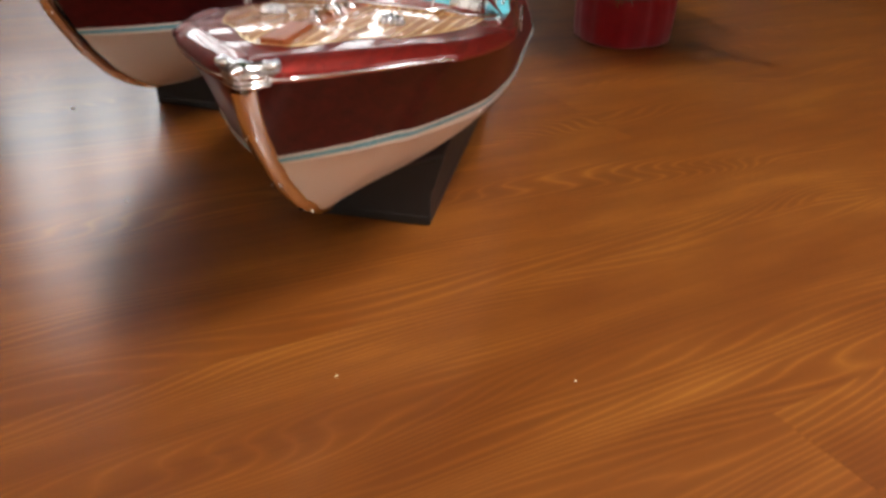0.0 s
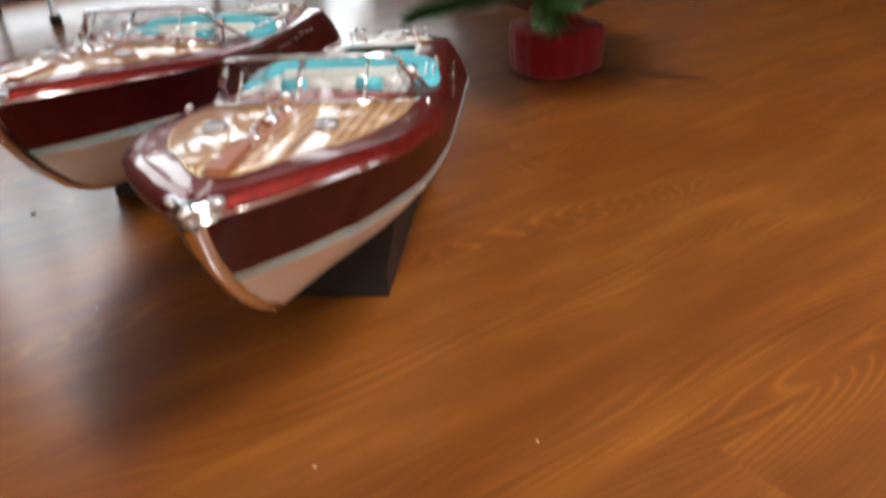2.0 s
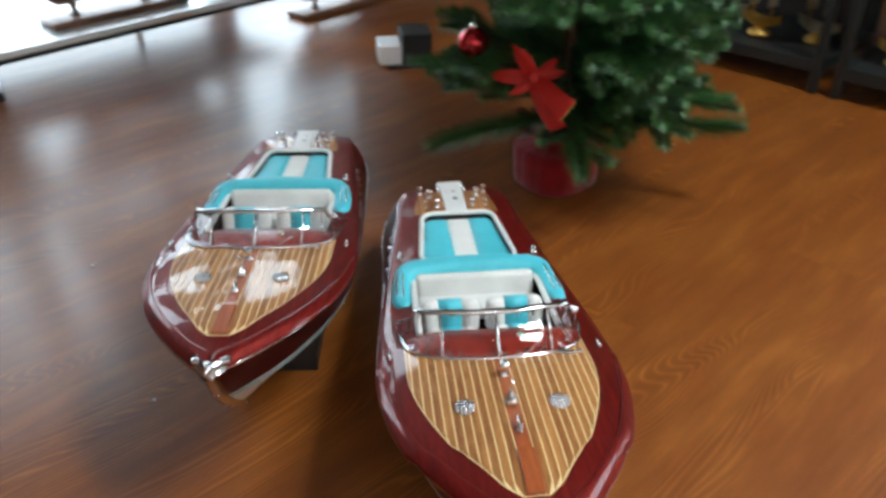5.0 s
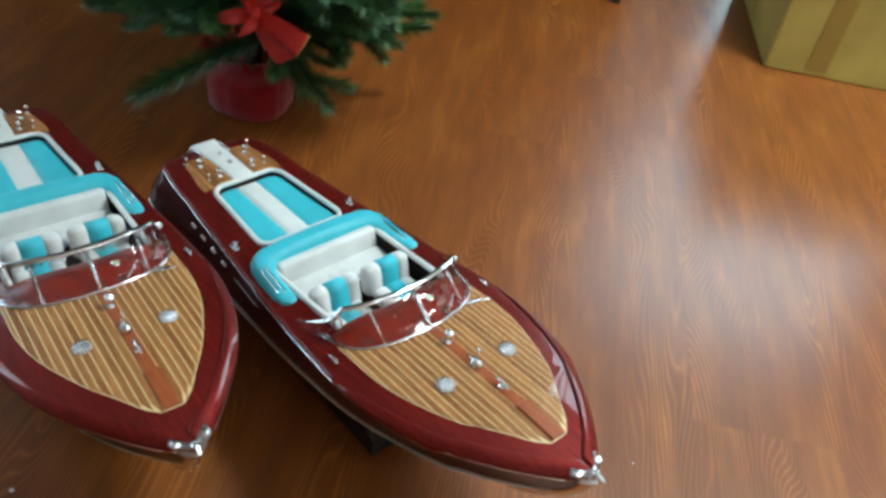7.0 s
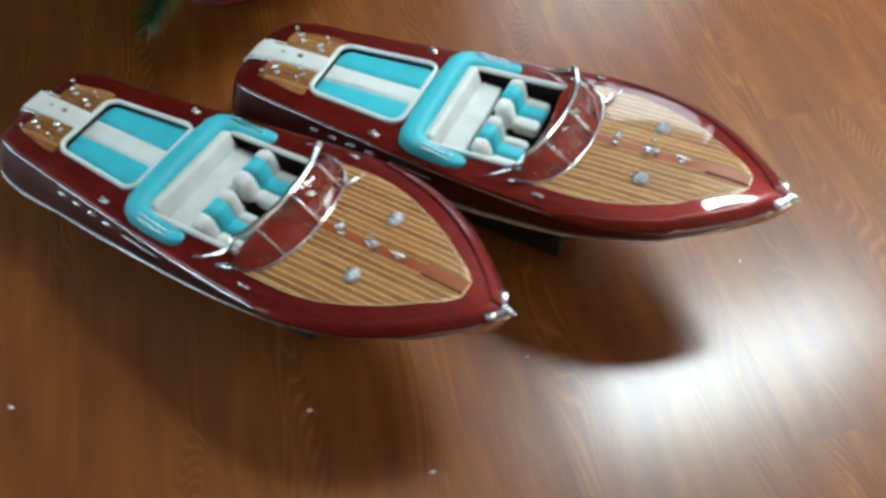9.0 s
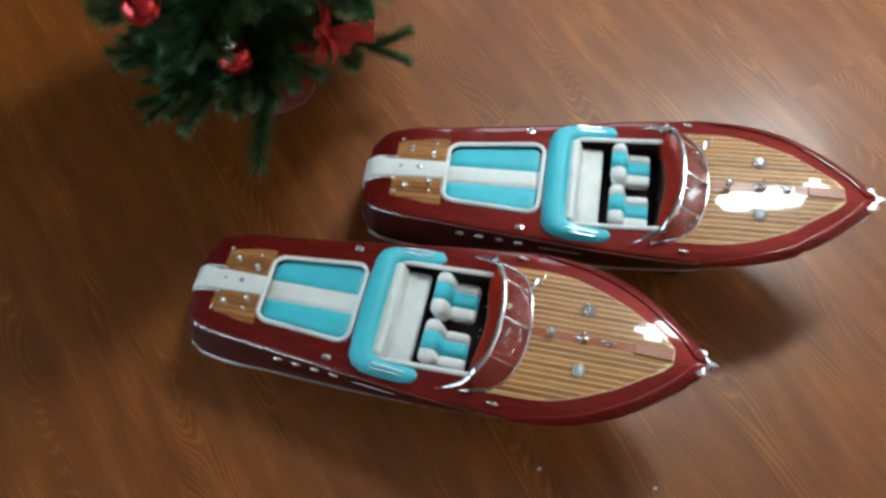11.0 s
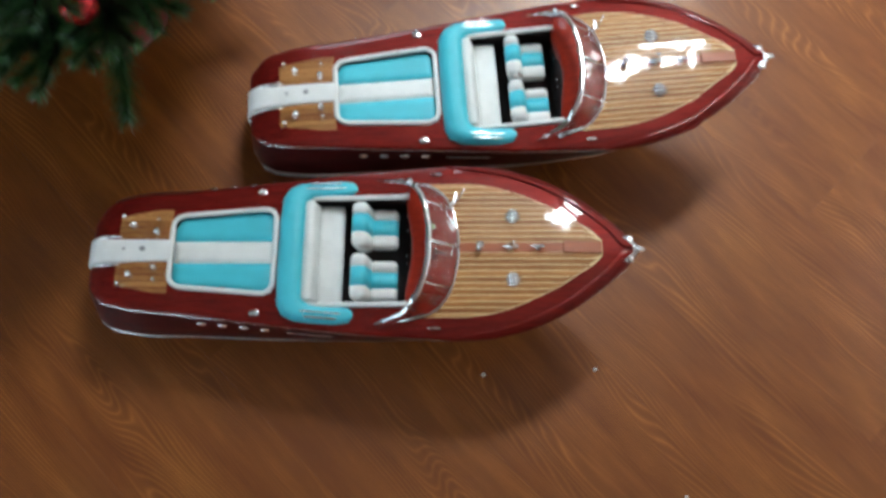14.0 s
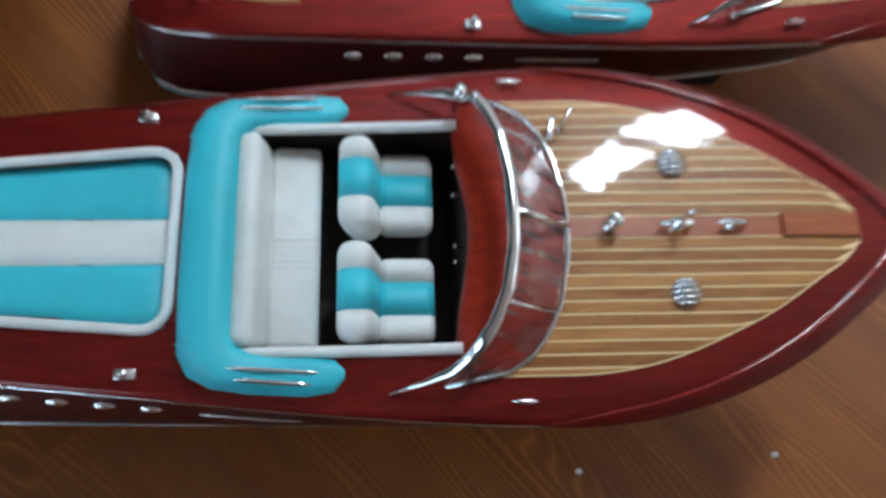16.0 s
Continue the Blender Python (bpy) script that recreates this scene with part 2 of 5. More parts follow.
def lathe(bm, profile, c=(0, 0, 0), n=14, axis="Z"):
    rings = []
    for r, h in profile:
        ring = []
        for i in range(n):
            a = 2 * math.pi * i / n
            p = Vector((r * math.cos(a), r * math.sin(a), h))
            if axis == "X":
                p = Vector((p.z, p.x, p.y))
            elif axis == "Y":
                p = Vector((p.x, p.z, p.y))
            ring.append(bm.verts.new(p + Vector(c)))
        rings.append(ring)
    for a, b in zip(rings, rings[1:]):
        for i in range(n):
            bm.faces.new((a[i], a[(i + 1) % n], b[(i + 1) % n], b[i]))
    bm.faces.new(rings[0])
    bm.faces.new(rings[-1][::-1])


def sweep(bm, pts, radius, n=8, closed=False, flat=1.0, up=(0, 0, 1)):
    """A tube along pts; radius is one number or one for each point; flat squeezes it in height."""
    pts = [Vector(p) for p in pts]
    m = len(pts)
    rings = []
    for i, p in enumerate(pts):
        a = pts[(i - 1) % m] if closed or i else p
        b = pts[(i + 1) % m] if closed or i < m - 1 else p
        d = (b - a).normalized()
        s = d.cross(Vector(up))
        s = s.normalized() if s.length > 1e-6 else Vector((1, 0, 0))
        t = s.cross(d)
        r = radius[i] if isinstance(radius, (list, tuple)) else radius
        rings.append([bm.verts.new(p + s * (r * math.cos(2 * math.pi * k / n)) + t * (r * flat * math.sin(2 * math.pi * k / n))) for k in range(n)])
    for i in range(m if closed else m - 1):
        a, b = rings[i], rings[(i + 1) % m]
        for k in range(n):
            bm.faces.new((a[k], a[(k + 1) % n], b[(k + 1) % n], b[k]))
    if not closed:
        bm.faces.new(rings[0][::-1])
        bm.faces.new(rings[-1])


def grid(bm, rows, close=False):
    vs = [[bm.verts.new(p) for p in r] for r in rows]
    for a, b in zip(vs, vs[1:]):
        n = len(a)
        for i in range(n if close else n - 1):
            q = (a[i], a[(i + 1) % n], b[(i + 1) % n], b[i])
            if len(set(q)) == 4:
                bm.faces.new(q)
    return vs


def lerp(x, xs, ys):
    return float(np.interp(x, xs, ys))


def smooth_lerp(x, xs, ys):
    """Cubic through the knots, so that hull lines stay fair."""
    xs, ys = np.array(xs, float), np.array(ys, float)
    m = np.gradient(ys, xs)
    i = int(np.clip(np.searchsorted(xs, x) - 1, 0, len(xs) - 2))
    h = xs[i + 1] - xs[i]
    t = min(max((x - xs[i]) / h, 0), 1)
    return float((2 * t**3 - 3 * t**2 + 1) * ys[i] + (t**3 - 2 * t**2 + t) * h * m[i] + (-2 * t**3 + 3 * t**2) * ys[i + 1] + (t**3 - t**2) * h * m[i + 1])


def rounded(cx, cy, hx, hy, r, n=6, taper=0.0):
    """A rounded rectangle, narrower towards -x by taper."""
    out = []
    for sx, sy, a0 in ((1, 1, 0), (-1, 1, 90), (-1, -1, 180), (1, -1, 270)):
        for i in range(n + 1):
            a = radians(a0 + 90 * i / n)
            x = sx * (hx - r) + r * math.cos(a)
            y = sy * (hy - r) + r * math.sin(a)
            y *= 1 - taper * (hx - x) / (2 * hx)
            out.append((cx + x, cy + y))
    return out

# ---- the room ----


def flat_slab(name, c_uv, size, z0, z1, material, label, category, kind="structure", bevel=0.0):
    bm = bmesh.new()
    box(bm, (0, 0, (z0 + z1) / 2), (*size, z1 - z0), bevel)
    ob = part(name, bm, material, smooth=False)
    ob.location, ob.rotation_euler = ruv(*c_uv), (0, 0, ROOM)
    return tagged(ob, label, category, kind=kind)


U0, U1, V0, V1, TOP = -1.0, 3.0, -2.4, 1.75, 2.08
floor = flat_slab("floor", ((U0 + U1) / 2, (V0 + V1) / 2), (U1 - U0 + 0.6, V1 - V0 + 0.6), -0.06, -0.012, FLOOR, "underlay of the polished orange-brown laminate floor", "floor")
flat_slab("ceiling", ((U0 + U1) / 2, (V0 + V1) / 2), (U1 - U0 + 0.4, V1 - V0 + 0.4), TOP, TOP + 0.08, CEIL, "plain off-white ceiling", "ceiling")
# the next two walls are unseen, made pale to bounce light onto the boats
flat_slab("wall_back", (U1 + 0.05, (V0 + V1) / 2), (0.1, V1 - V0 + 0.2), 0, TOP, WALL_BOUNCE, "unseen plain pale wall that bounces light back", "wall")
flat_slab("wall_side", ((U0 + U1) / 2, V0 - 0.05), (U1 - U0 + 0.2, 0.1), 0, TOP, WALL_BOUNCE, "unseen plain pale wall that bounces light back", "wall")
flat_slab("wall_cabinet_side", ((U0 + 0.97) / 2, V1 + 0.05), (0.97 - U0, 0.1), 0, TOP, WALL, "plain brown-grey painted wall behind the cabinets", "wall")
flat_slab("wall_cabinet_side_2", ((1.97 + U1) / 2, V1 + 0.05), (U1 - 1.97, 0.1), 0, TOP, WALL, "plain brown-grey painted wall beside a window", "wall")
flat_slab("wall_cabinet_side_3", (1.03, V1 + 0.05), (0.12, 0.1), 0, 0.85, WALL, "plain brown-grey painted wall below a window", "wall")
flat_slab("wall_cabinet_side_4", (1.605, V1 + 0.05), (0.73, 0.1), 0, 0.85, WALL, "plain brown-grey painted wall below a window", "wall")
flat_slab("wall_cabinet_side_5", (1.47, V1 + 0.05), (1.0, 0.1), 1.75, TOP, WALL, "plain brown-grey painted wall above a window", "wall")
# the glazed shop front: piers, a head, a low sill, mullions
flat_slab("wall_window_pier", (U0, (V0 - 0.42) / 2), (0.1, -0.42 - V0), 0, TOP, WALL, "brown-grey wall pier beside the shop window", "wall")
flat_slab("wall_window_pier_2", (U0, (V1 + 0.95) / 2), (0.1, V1 - 0.95), 0, TOP, WALL, "brown-grey wall pier beside the shop window", "wall")
flat_slab("wall_window_head", (U0, 0.265), (0.1, 1.37), 0.95, TOP, WALL, "brown-grey wall above the shop window", "wall")
window = thing("window_1", "tall shop window with grey mullions, overexposed daylight behind", "window", kind="structure")
window.location, window.rotation_euler = ruv(U0, 0), (0, 0, ROOM)
FRAME = mat("grey_window_frame", (0.3, 0.33, 0.36), 0.45)
SILL = mat("white_window_sill", (0.8, 0.82, 0.84), 0.4)
for v, w in ((-0.41, 0.03), (0.495, 0.055), (0.94, 0.03)):
    bm = bmesh.new()
    box(bm, (0, v, 0.48), (0.06, w, 0.92), 0.004)
    part("mullion", bm, FRAME, window, smooth=False)
for z, h, mt, nm in ((0.02, 0.04, SILL, "window_sill"), (0.93, 0.04, FRAME, "window_head")):
    bm = bmesh.new()
    box(bm, (0.01, 0.265, z), (0.075, 1.36, h), 0.003)
    part(nm, bm, mt, window, smooth=False)
for a, b in ((-0.395, 0.467), (0.523, 0.925)):
    bm = bmesh.new()
    box(bm, (-0.005, (a + b) / 2, 0.475), (0.008, b - a, 0.87))
    pane = part("pane", bm, GLASS, window, smooth=False)
    pane.visible_shadow = False

OUTSIDE = bpy.data.materials.new("bright_street_backdrop")
OUTSIDE.use_nodes = True
_b = OUTSIDE.node_tree.nodes["Principled BSDF"]
_b.inputs["Base Color"].default_value = (0.9, 0.9, 0.9, 1)
_b.inputs["Emission Color"].default_value = (0.93, 0.97, 1.0, 1)
_b.inputs["Emission Strength"].default_value = 5.2
bm = bmesh.new()
grid(bm, [[(0, -4.5, -0.6), (0, 4.5, -0.6)], [(0, -4.5, 4.5), (0, 4.5, 4.5)]])
back = part("backdrop", bm, OUTSIDE)
back.location, back.rotation_euler = ruv(-3.2, 0.2), (0, 0, ROOM)
tagged(back, "overexposed white daylight outside the window", "backdrop", kind="structure")
bm = bmesh.new()
box(bm, (0, 0, -0.03), (2.1, 9, 0.04))
ter = part("ground", bm, mat("pale_paving", (0.6, 0.6, 0.58), 0.8), smooth=False)
ter.location, ter.rotation_euler = ruv(-2.2, 0.2), (0, 0, ROOM)
tagged(ter, "pale sunlit paving outside the window", "ground", kind="structure")

# lamps' housings in the ceiling, also over the two added fill lamps
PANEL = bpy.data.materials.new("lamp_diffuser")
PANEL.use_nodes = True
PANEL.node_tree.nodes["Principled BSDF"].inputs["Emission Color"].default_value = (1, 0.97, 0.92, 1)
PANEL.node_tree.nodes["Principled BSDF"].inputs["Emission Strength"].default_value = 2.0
for px, py, _ in CEILING_AND_FILL_LAMPS:
    lamp = thing("ceiling_light", "oblong white ceiling light panel, switched on; two of the four added as fill", "ceiling light", "ceiling lights")
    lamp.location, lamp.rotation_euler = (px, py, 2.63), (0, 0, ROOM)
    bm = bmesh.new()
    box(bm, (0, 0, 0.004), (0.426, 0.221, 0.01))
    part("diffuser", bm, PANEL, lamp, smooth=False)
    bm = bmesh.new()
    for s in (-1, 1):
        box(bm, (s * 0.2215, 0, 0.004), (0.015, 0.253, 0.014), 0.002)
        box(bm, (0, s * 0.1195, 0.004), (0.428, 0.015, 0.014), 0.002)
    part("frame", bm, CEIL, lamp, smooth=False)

# ---- the model speedboat (x forward, y to port, z up from the floor) ----
L_SHEER = [0, 0.012, 0.03, 0.08, 0.16, 0.26, 0.335, 0.36, 0.40, 0.44, 0.47, 0.495, 0.51, 0.522, 0.528]
B_SHEER = [0.034, 0.0485, 0.0555, 0.0625, 0.0715, 0.0825, 0.0878, 0.0885, 0.0842, 0.0715, 0.0555, 0.0372, 0.0245, 0.0115, 0.0]


def half_beam(x):
    return max(smooth_lerp(x, L_SHEER, B_SHEER), 0.0)


def edge_z(x):
    return smooth_lerp(x, [0, 0.012, 0.03, 0.08, 0.161, 0.28, 0.335, 0.40, 0.47, 0.528], [0.078, 0.0865, 0.0915, 0.0965, 0.1045, 0.1185, 0.1255, 0.134, 0.1425, 0.1465])


def rub_z(x):
    return edge_z(x) - smooth_lerp(x, [0, 0.2, 0.35, 0.45, 0.528], [0.002, 0.0026, 0.003, 0.0032, 0.0026])


def deck_z(x, y):
    b = max(half_beam(x), 1e-4)
    q = min(abs(y) / b, 1)
    crown = smooth_lerp(x, [0, 0.05, 0.2, 0.27, 0.33, 0.365, 0.41, 0.46, 0.528], [0.002, 0.004, 0.0047, 0.0055, 0.0082, 0.0086, 0.0072, 0.0064, 0.002])
    return edge_z(x) + crown * (1 - q * q) - 0.002 * max(q - 0.9, 0) * 10 * (1 if x > 0.35 else 0.3)


def water_y(x):
    return max(smooth_lerp(x, [0, 0.006, 0.016, 0.035, 0.1, 0.2, 0.3, 0.36, 0.39, 0.43, 0.45, 0.47, 0.488, 0.498, 0.504], [0.044, 0.0585, 0.068, 0.0735, 0.077, 0.0795, 0.0785, 0.0735, 0.0672, 0.0525, 0.043, 0.0305, 0.0155, 0.006, 0.0]), 0)


def water_z(x):
    return smooth_lerp(x, [0, 0.1, 0.2, 0.3, 0.36, 0.41, 0.45, 0.475, 0.504], [0.054, 0.0595, 0.066, 0.0752, 0.0822, 0.089, 0.0936, 0.0955, 0.0975])


def keel_z(x):
    return smooth_lerp(x, [0, 0.2, 0.35, 0.40, 0.4405, 0.4725, 0.4935, 0.504], [0.028, 0.026, 0.0285, 0.035, 0.0465, 0.0655, 0.0855, 0.0975])


def plank_y(x):
    """Half width of the planked foredeck."""
    return smooth_lerp(x, [0.30, 0.334, 0.375, 0.395, 0.41, 0.43, 0.449, 0.47, 0.489, 0.494], [0.0675, 0.0675, 0.0665, 0.0628, 0.058, 0.0495, 0.0402, 0.0265, 0.0132, 0.0075])


def base_x(y):
    """Where the windscreen's foot crosses the deck."""
    return lerp(abs(y) / 0.0715, [0, 0.22, 0.5, 0.68, 0.82, 0.92, 1.0], [0.3565, 0.3555, 0.3515, 0.346, 0.3385, 0.3275, 0.3])


def build_boat(shift, vent_x):
    boat = thing("model_speedboat", "varnished mahogany model speedboat with teal and white seats and chrome fittings", "model boat", "model speedboats")

    # hull sides, from the rubbing strake to the waterline
    bm = bmesh.new()
    N, M = 90, 10
    rows = []
    for s in (1, -1):
        rows = []
        for i in range(N + 1):
            f = i / N
            f = 1 - (1 - f) ** 1.25
            xr, xw = 0.527 * f, 0.504 * f
            r = []
            for j in range(M + 1):
                t = j / M
                x = xr + (xw - xr) * t + 0.005 * math.sin(math.pi * t) * f**6
                yr, yw = half_beam(xr), water_y(xw)
                fwd = min(max((f - 0.55) / 0.4, 0), 1)
                y = yr + (yw - yr) * t + math.sin(math.pi * t) * (0.0025 * (1 - fwd) - 0.0045 * fwd * min(1, yr / 0.03))
                y = max(y, 0)
                z = rub_z(xr) + (water_z(xw) - rub_z(xr)) * t
                r.append((x, s * y, z))
            rows.append(r)
        grid(bm, rows)
        # transom half
        t0 = rows[0]
        grid(bm, [[Vector(p) for p in t0], [Vector((p[0] - 0.004 * 0, 0, p[2])) for p in t0]])
    bmesh.ops.remove_doubles(bm, verts=bm.verts[:], dist=1e-5)
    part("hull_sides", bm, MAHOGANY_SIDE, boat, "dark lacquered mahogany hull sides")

    # painted bottom
    bm = bmesh.new()
    for s in (1, -1):
        rows = []
        for i in range(61):
            f = 1 - (1 - i / 60) ** 1.3
            x = 0.504 * f
            yw, zw, zk = water_y(x), water_z(x), keel_z(x)
            r = []
            for j in range(11):
                t = j / 10
                full = lerp(x, [0, 0.1, 0.25, 0.38, 0.45, 0.504], [0.06, 0.16, 0.3, 0.2, 0.02, -0.2])
                y = yw * (1 - t) + full * yw * math.sin(math.pi * t) * 0.7
                z = zw + (zk - zw) * (t ** lerp(x, [0, 0.3, 0.5], [0.85, 1.0, 1.15]))
                r.append((x, s * y, z))
            rows.append(r)
        grid(bm, rows)
        grid(bm, [[Vector(p) for p in rows[0]], [Vector((0, 0, p[2])) for p in rows[0]]])
    bmesh.ops.remove_doubles(bm, verts=bm.verts[:], dist=1e-5)
    part("hull_bottom", bm, WHITE_HULL, boat, "cream white painted hull bottom")

    # boot stripe: white, teal and white bands just above the waterline
    def band(name, z0, z1, material, out, label=""):
        bm = bmesh.new()
        for s in (1, -1):
            rows = []
            for i in range(71):
                f = 1 - (1 - i / 70) ** 1.3
                xw = 0.504 * f
                r = []
                top = lerp(f, [0, 0.2, 0.4, 0.6, 0.75, 0.9, 1.0], [0.0015, 0.003, 0.0085, 0.0098, 0.0082, 0.006, 0.0058])
                for dz in ((top + z0 if z0 < 0 else -0.0005), top + z1):
                    hgt = max(rub_z(0.527 * f) - water_z(xw), 1e-4)
                    t = 1 - dz / hgt
                    xr = 0.527 * f
                    fwd = min(max((f - 0.55) / 0.4, 0), 1)
                    y = half_beam(xr) + (water_y(xw) - half_beam(xr)) * t + math.sin(math.pi * t) * (0.0025 * (1 - fwd) - 0.0045 * fwd * min(1, half_beam(xr) / 0.03))
                    x = xr + (xw - xr) * t + 0.005 * math.sin(math.pi * t) * f**6
                    r.append((x + out * f**4, s * (max(y, 0) + out), rub_z(xr) + (water_z(xw) - rub_z(xr)) * t))
                rows.append(r)
            grid(bm, rows)
        return part(name, bm, material, boat, label)
    band("boot_top", 0, 0, WHITE_HULL, 0.0004, "cream boot top band")
    band("waterline_stripe", -0.0042, -0.0014, TEAL_PAINT, 0.0008, "thin teal waterline stripe")

    # deck with the cockpit and the sun hatch left open
    def open_here(x, y):
        if 0.0765 < x < 0.1765 and abs(y) < 0.033 + (x - 0.0765) * 0.1:
            return True
        return 0.206 < x < 0.313 and abs(y) < 0.0535
    bm = bmesh.new()
    xs = [0.527 * i / 176 for i in range(177)]
    vs = []
    for x in xs:
        b = half_beam(x)
        vs.append([bm.verts.new((x, b * (j / 24 - 1), deck_z(x, b * (j / 24 - 1)))) for j in range(49)])
    for i in range(176):
        for j in range(48):
            q = (vs[i][j], vs[i + 1][j], vs[i + 1][j + 1], vs[i][j + 1])
            c = sum((v.co for v in q), Vector()) / 4
            if not open_here(c.x, c.y):
                bm.faces.new(q)
    # shoulder down to the rubbing strake
    for side in (0, 48):
        lo = [bm.verts.new((x, v[side].co.y * 1.004, rub_z(x) - 0.0005)) for x, v in zip(xs, vs)]
        for i in range(176):
            bm.faces.new((vs[i][side], vs[i + 1][side], lo[i + 1], lo[i]))
    lo = [bm.verts.new((0, v.co.y, rub_z(0) - 0.0005)) for v in vs[0]]
    for j in range(48):
        bm.faces.new((vs[0][j], vs[0][j + 1], lo[j + 1], lo[j]))
    part("deck", bm, MAHOGANY, boat, "glossy red mahogany covering boards")

    # chrome rubbing strakes, stem band, chine strips
    for s in (1, -1):
        bm = bmesh.new()
        pts = [(x, s * (half_beam(x) + 0.0001), rub_z(x) - 0.0004) for x in [0.002 + 0.522 * i / 70 for i in range(71)]]
        sweep(bm, pts, [lerp(p[0], [0, 0.25, 0.4, 0.53], [0.0008, 0.0008, 0.0009, 0.0011]) for p in pts], 8)
        part("rubbing_strake", bm, CHROME, boat, "thin chrome rubbing strake")
        bm = bmesh.new()
        pts = [(x, s * (water_y(x) + 0.0006), water_z(x) + 0.0001) for x in [0.002 + 0.36 * i / 40 for i in range(41)]]
        sweep(bm, pts, 0.0007, 6)
        part("chine_strip", bm, CHROME, boat)
        bm = bmesh.new()      # raised outer board of the foredeck, with an upright inner edge
        rows = []
        for i in range(57):
            x = 0.342 + 0.1835 * i / 56
            b = half_beam(x)
            w = min(lerp(x, [0.342, 0.355, 0.375, 0.4, 0.42, 0.46, 0.5, 0.512], [0.0008, 0.0028, 0.0062, 0.0078, 0.0095, 0.0125, 0.0155, 0.02]), b * 0.99)
            h = 0.0023 * min(1, (x - 0.341) / 0.025)
            r = []
            for q, up in ((-0.03, -0.0018), (0.0, 0.0001), (0.1, 0.0006), (0.28, 0.0011), (0.55, 0.0015), (0.8, 0.0017), (0.94, 0.0016), (0.985, 0.0012), (1.0, -0.0004)):
                y = max(b + 0.0008 - w * q, 0.0)
                r.append((x, s * y, deck_z(x, min(y, b)) + h / 0.0017 * up))
            rows.append(r)
        grid(bm, rows)
        part("gunwale_moulding", bm, MAHOGANY, boat)
    bm = bmesh.new()
    prof = [(0.5305, 0.1395), (0.527, 0.129), (0.5215, 0.1165), (0.512, 0.1035), (0.4975, 0.0855), (0.4745, 0.0645), (0.457, 0.0535), (0.4405, 0.0457), (0.42, 0.0387)]
    rows = []
    for i, (x, z) in enumerate(prof):
        w = lerp(i, [0, 3, 6, 8], [0.005, 0.0043, 0.0028, 0.0012])
        rows.append([(x - 0.0055, -w, z + 0.0012), (x + 0.0002, -w * 0.75, z - 0.0004), (x + 0.0008, 0, z - 0.0006), (x + 0.0002, w * 0.75, z - 0.0004), (x - 0.0055, w, z + 0.0012)])
    grid(bm, rows)
    part("stem_band", bm, CHROME, boat, "chrome stem band")
    for i in (2, 4, 6):
        for s in (1, -1):
            bm = bmesh.new()
            lathe(bm, [(0.0007, 0), (0.0005, 0.0004)], (prof[i][0] + 0.0012, s * 0.0022, prof[i][1]), 8, "X")
            part("stem_screw", bm, CHROME, boat)

    # bow fitting: a chrome cap that folds over both gunwales, ribbed in front, with a prong
    bm = bmesh.new()
    rows = []
    for i in range(17):
        a = -1 + 2 * i / 16
        y = 0.0138 * a
        xo = 0.5318 - 0.0122 * abs(a) ** 1.35
        xi = xo - 0.0082 + 0.0022 * abs(a)
        z = edge_z(min(xo, 0.526)) + 0.0006
        keel = 0.0013 * math.exp(-(a / 0.16) ** 2)
        rows.append([(xi, y * 0.82, z + 0.0022), (xi + 0.0022, y * 0.88, z + 0.0034 + keel), (xo - 0.0022, y * 0.97, z + 0.0024 + keel), (xo, y, z + 0.0002), (xo - 0.0003, y, z - 0.0048), (xo - 0.0022, y * 0.95, z - 0.0062), (xo - 0.0046, y * 0.9, z - 0.0064)])
    grid(bm, rows)
    bmesh.ops.solidify(bm, geom=bm.faces[:], thickness=0.0011)
    cap = part("bow_fitting", bm, CHROME, boat, "chrome bow fitting with a short prong")
    for s in (1, -1):
        bm = bmesh.new()
        bmesh.ops.create_uvsphere(bm, u_segments=12, v_segments=8, radius=0.0028)
        bmesh.ops.scale(bm, vec=(1.2, 1.4, 0.55), verts=bm.verts[:])
        bmesh.ops.translate(bm, vec=(0.5215, s * 0.0098, edge_z(0.5215) + 0.0028), verts=bm.verts[:])
        part("lobe", bm, CHROME, cap)
    for k in range(3):
        bm = bmesh.new()
        pts = [(0.5318 - 0.0122 * abs(a) ** 1.35, 0.0132 * a, edge_z(0.52) - 0.0006 - 0.0021 * k) for a in [-0.8 + 0.2 * q for q in range(9)]]
        sweep(bm, pts, 0.0006, 6)
        part("rib", bm, CHROME, cap)
    bm = bmesh.new()
    lathe(bm, [(0.0012, -0.003), (0.0034, 0.0), (0.003, 0.003), (0.0017, 0.006), (0.0003, 0.0088)], (0.5285, 0, edge_z(0.526) + 0.0022), 12, "X")
    part("prong", bm, CHROME, cap)

    # planked foredeck
    pitch, gap = 0.0059, 0.0011
    bed = bmesh.new()
    rows = []
    for i in range(41):
        x = 0.325 + (0.494 - 0.325) * i / 40
        w = plank_y(x)
        rows.append([(x, w * (j / 8 - 1), deck_z(x, w * (j / 8 - 1)) + 0.0004) for j in range(17)])
    grid(bed, rows)
    part("inlay_bed", bed, INLAY, boat, "pale inlay showing between the deck planks")

    def strip(y0, y1, x0, x1, lift, clip=0.0008):
        b = bmesh.new()
        rows, n = [], 16
        top = []
        for i in range(n + 1):
            x = x0 + (x1 - x0) * i / n
            w = plank_y(x) - clip
            a, c = max(min(y0, w), -w), max(min(y1, w), -w)
            if abs(c - a) < 1e-5:
                c = a + 1e-5
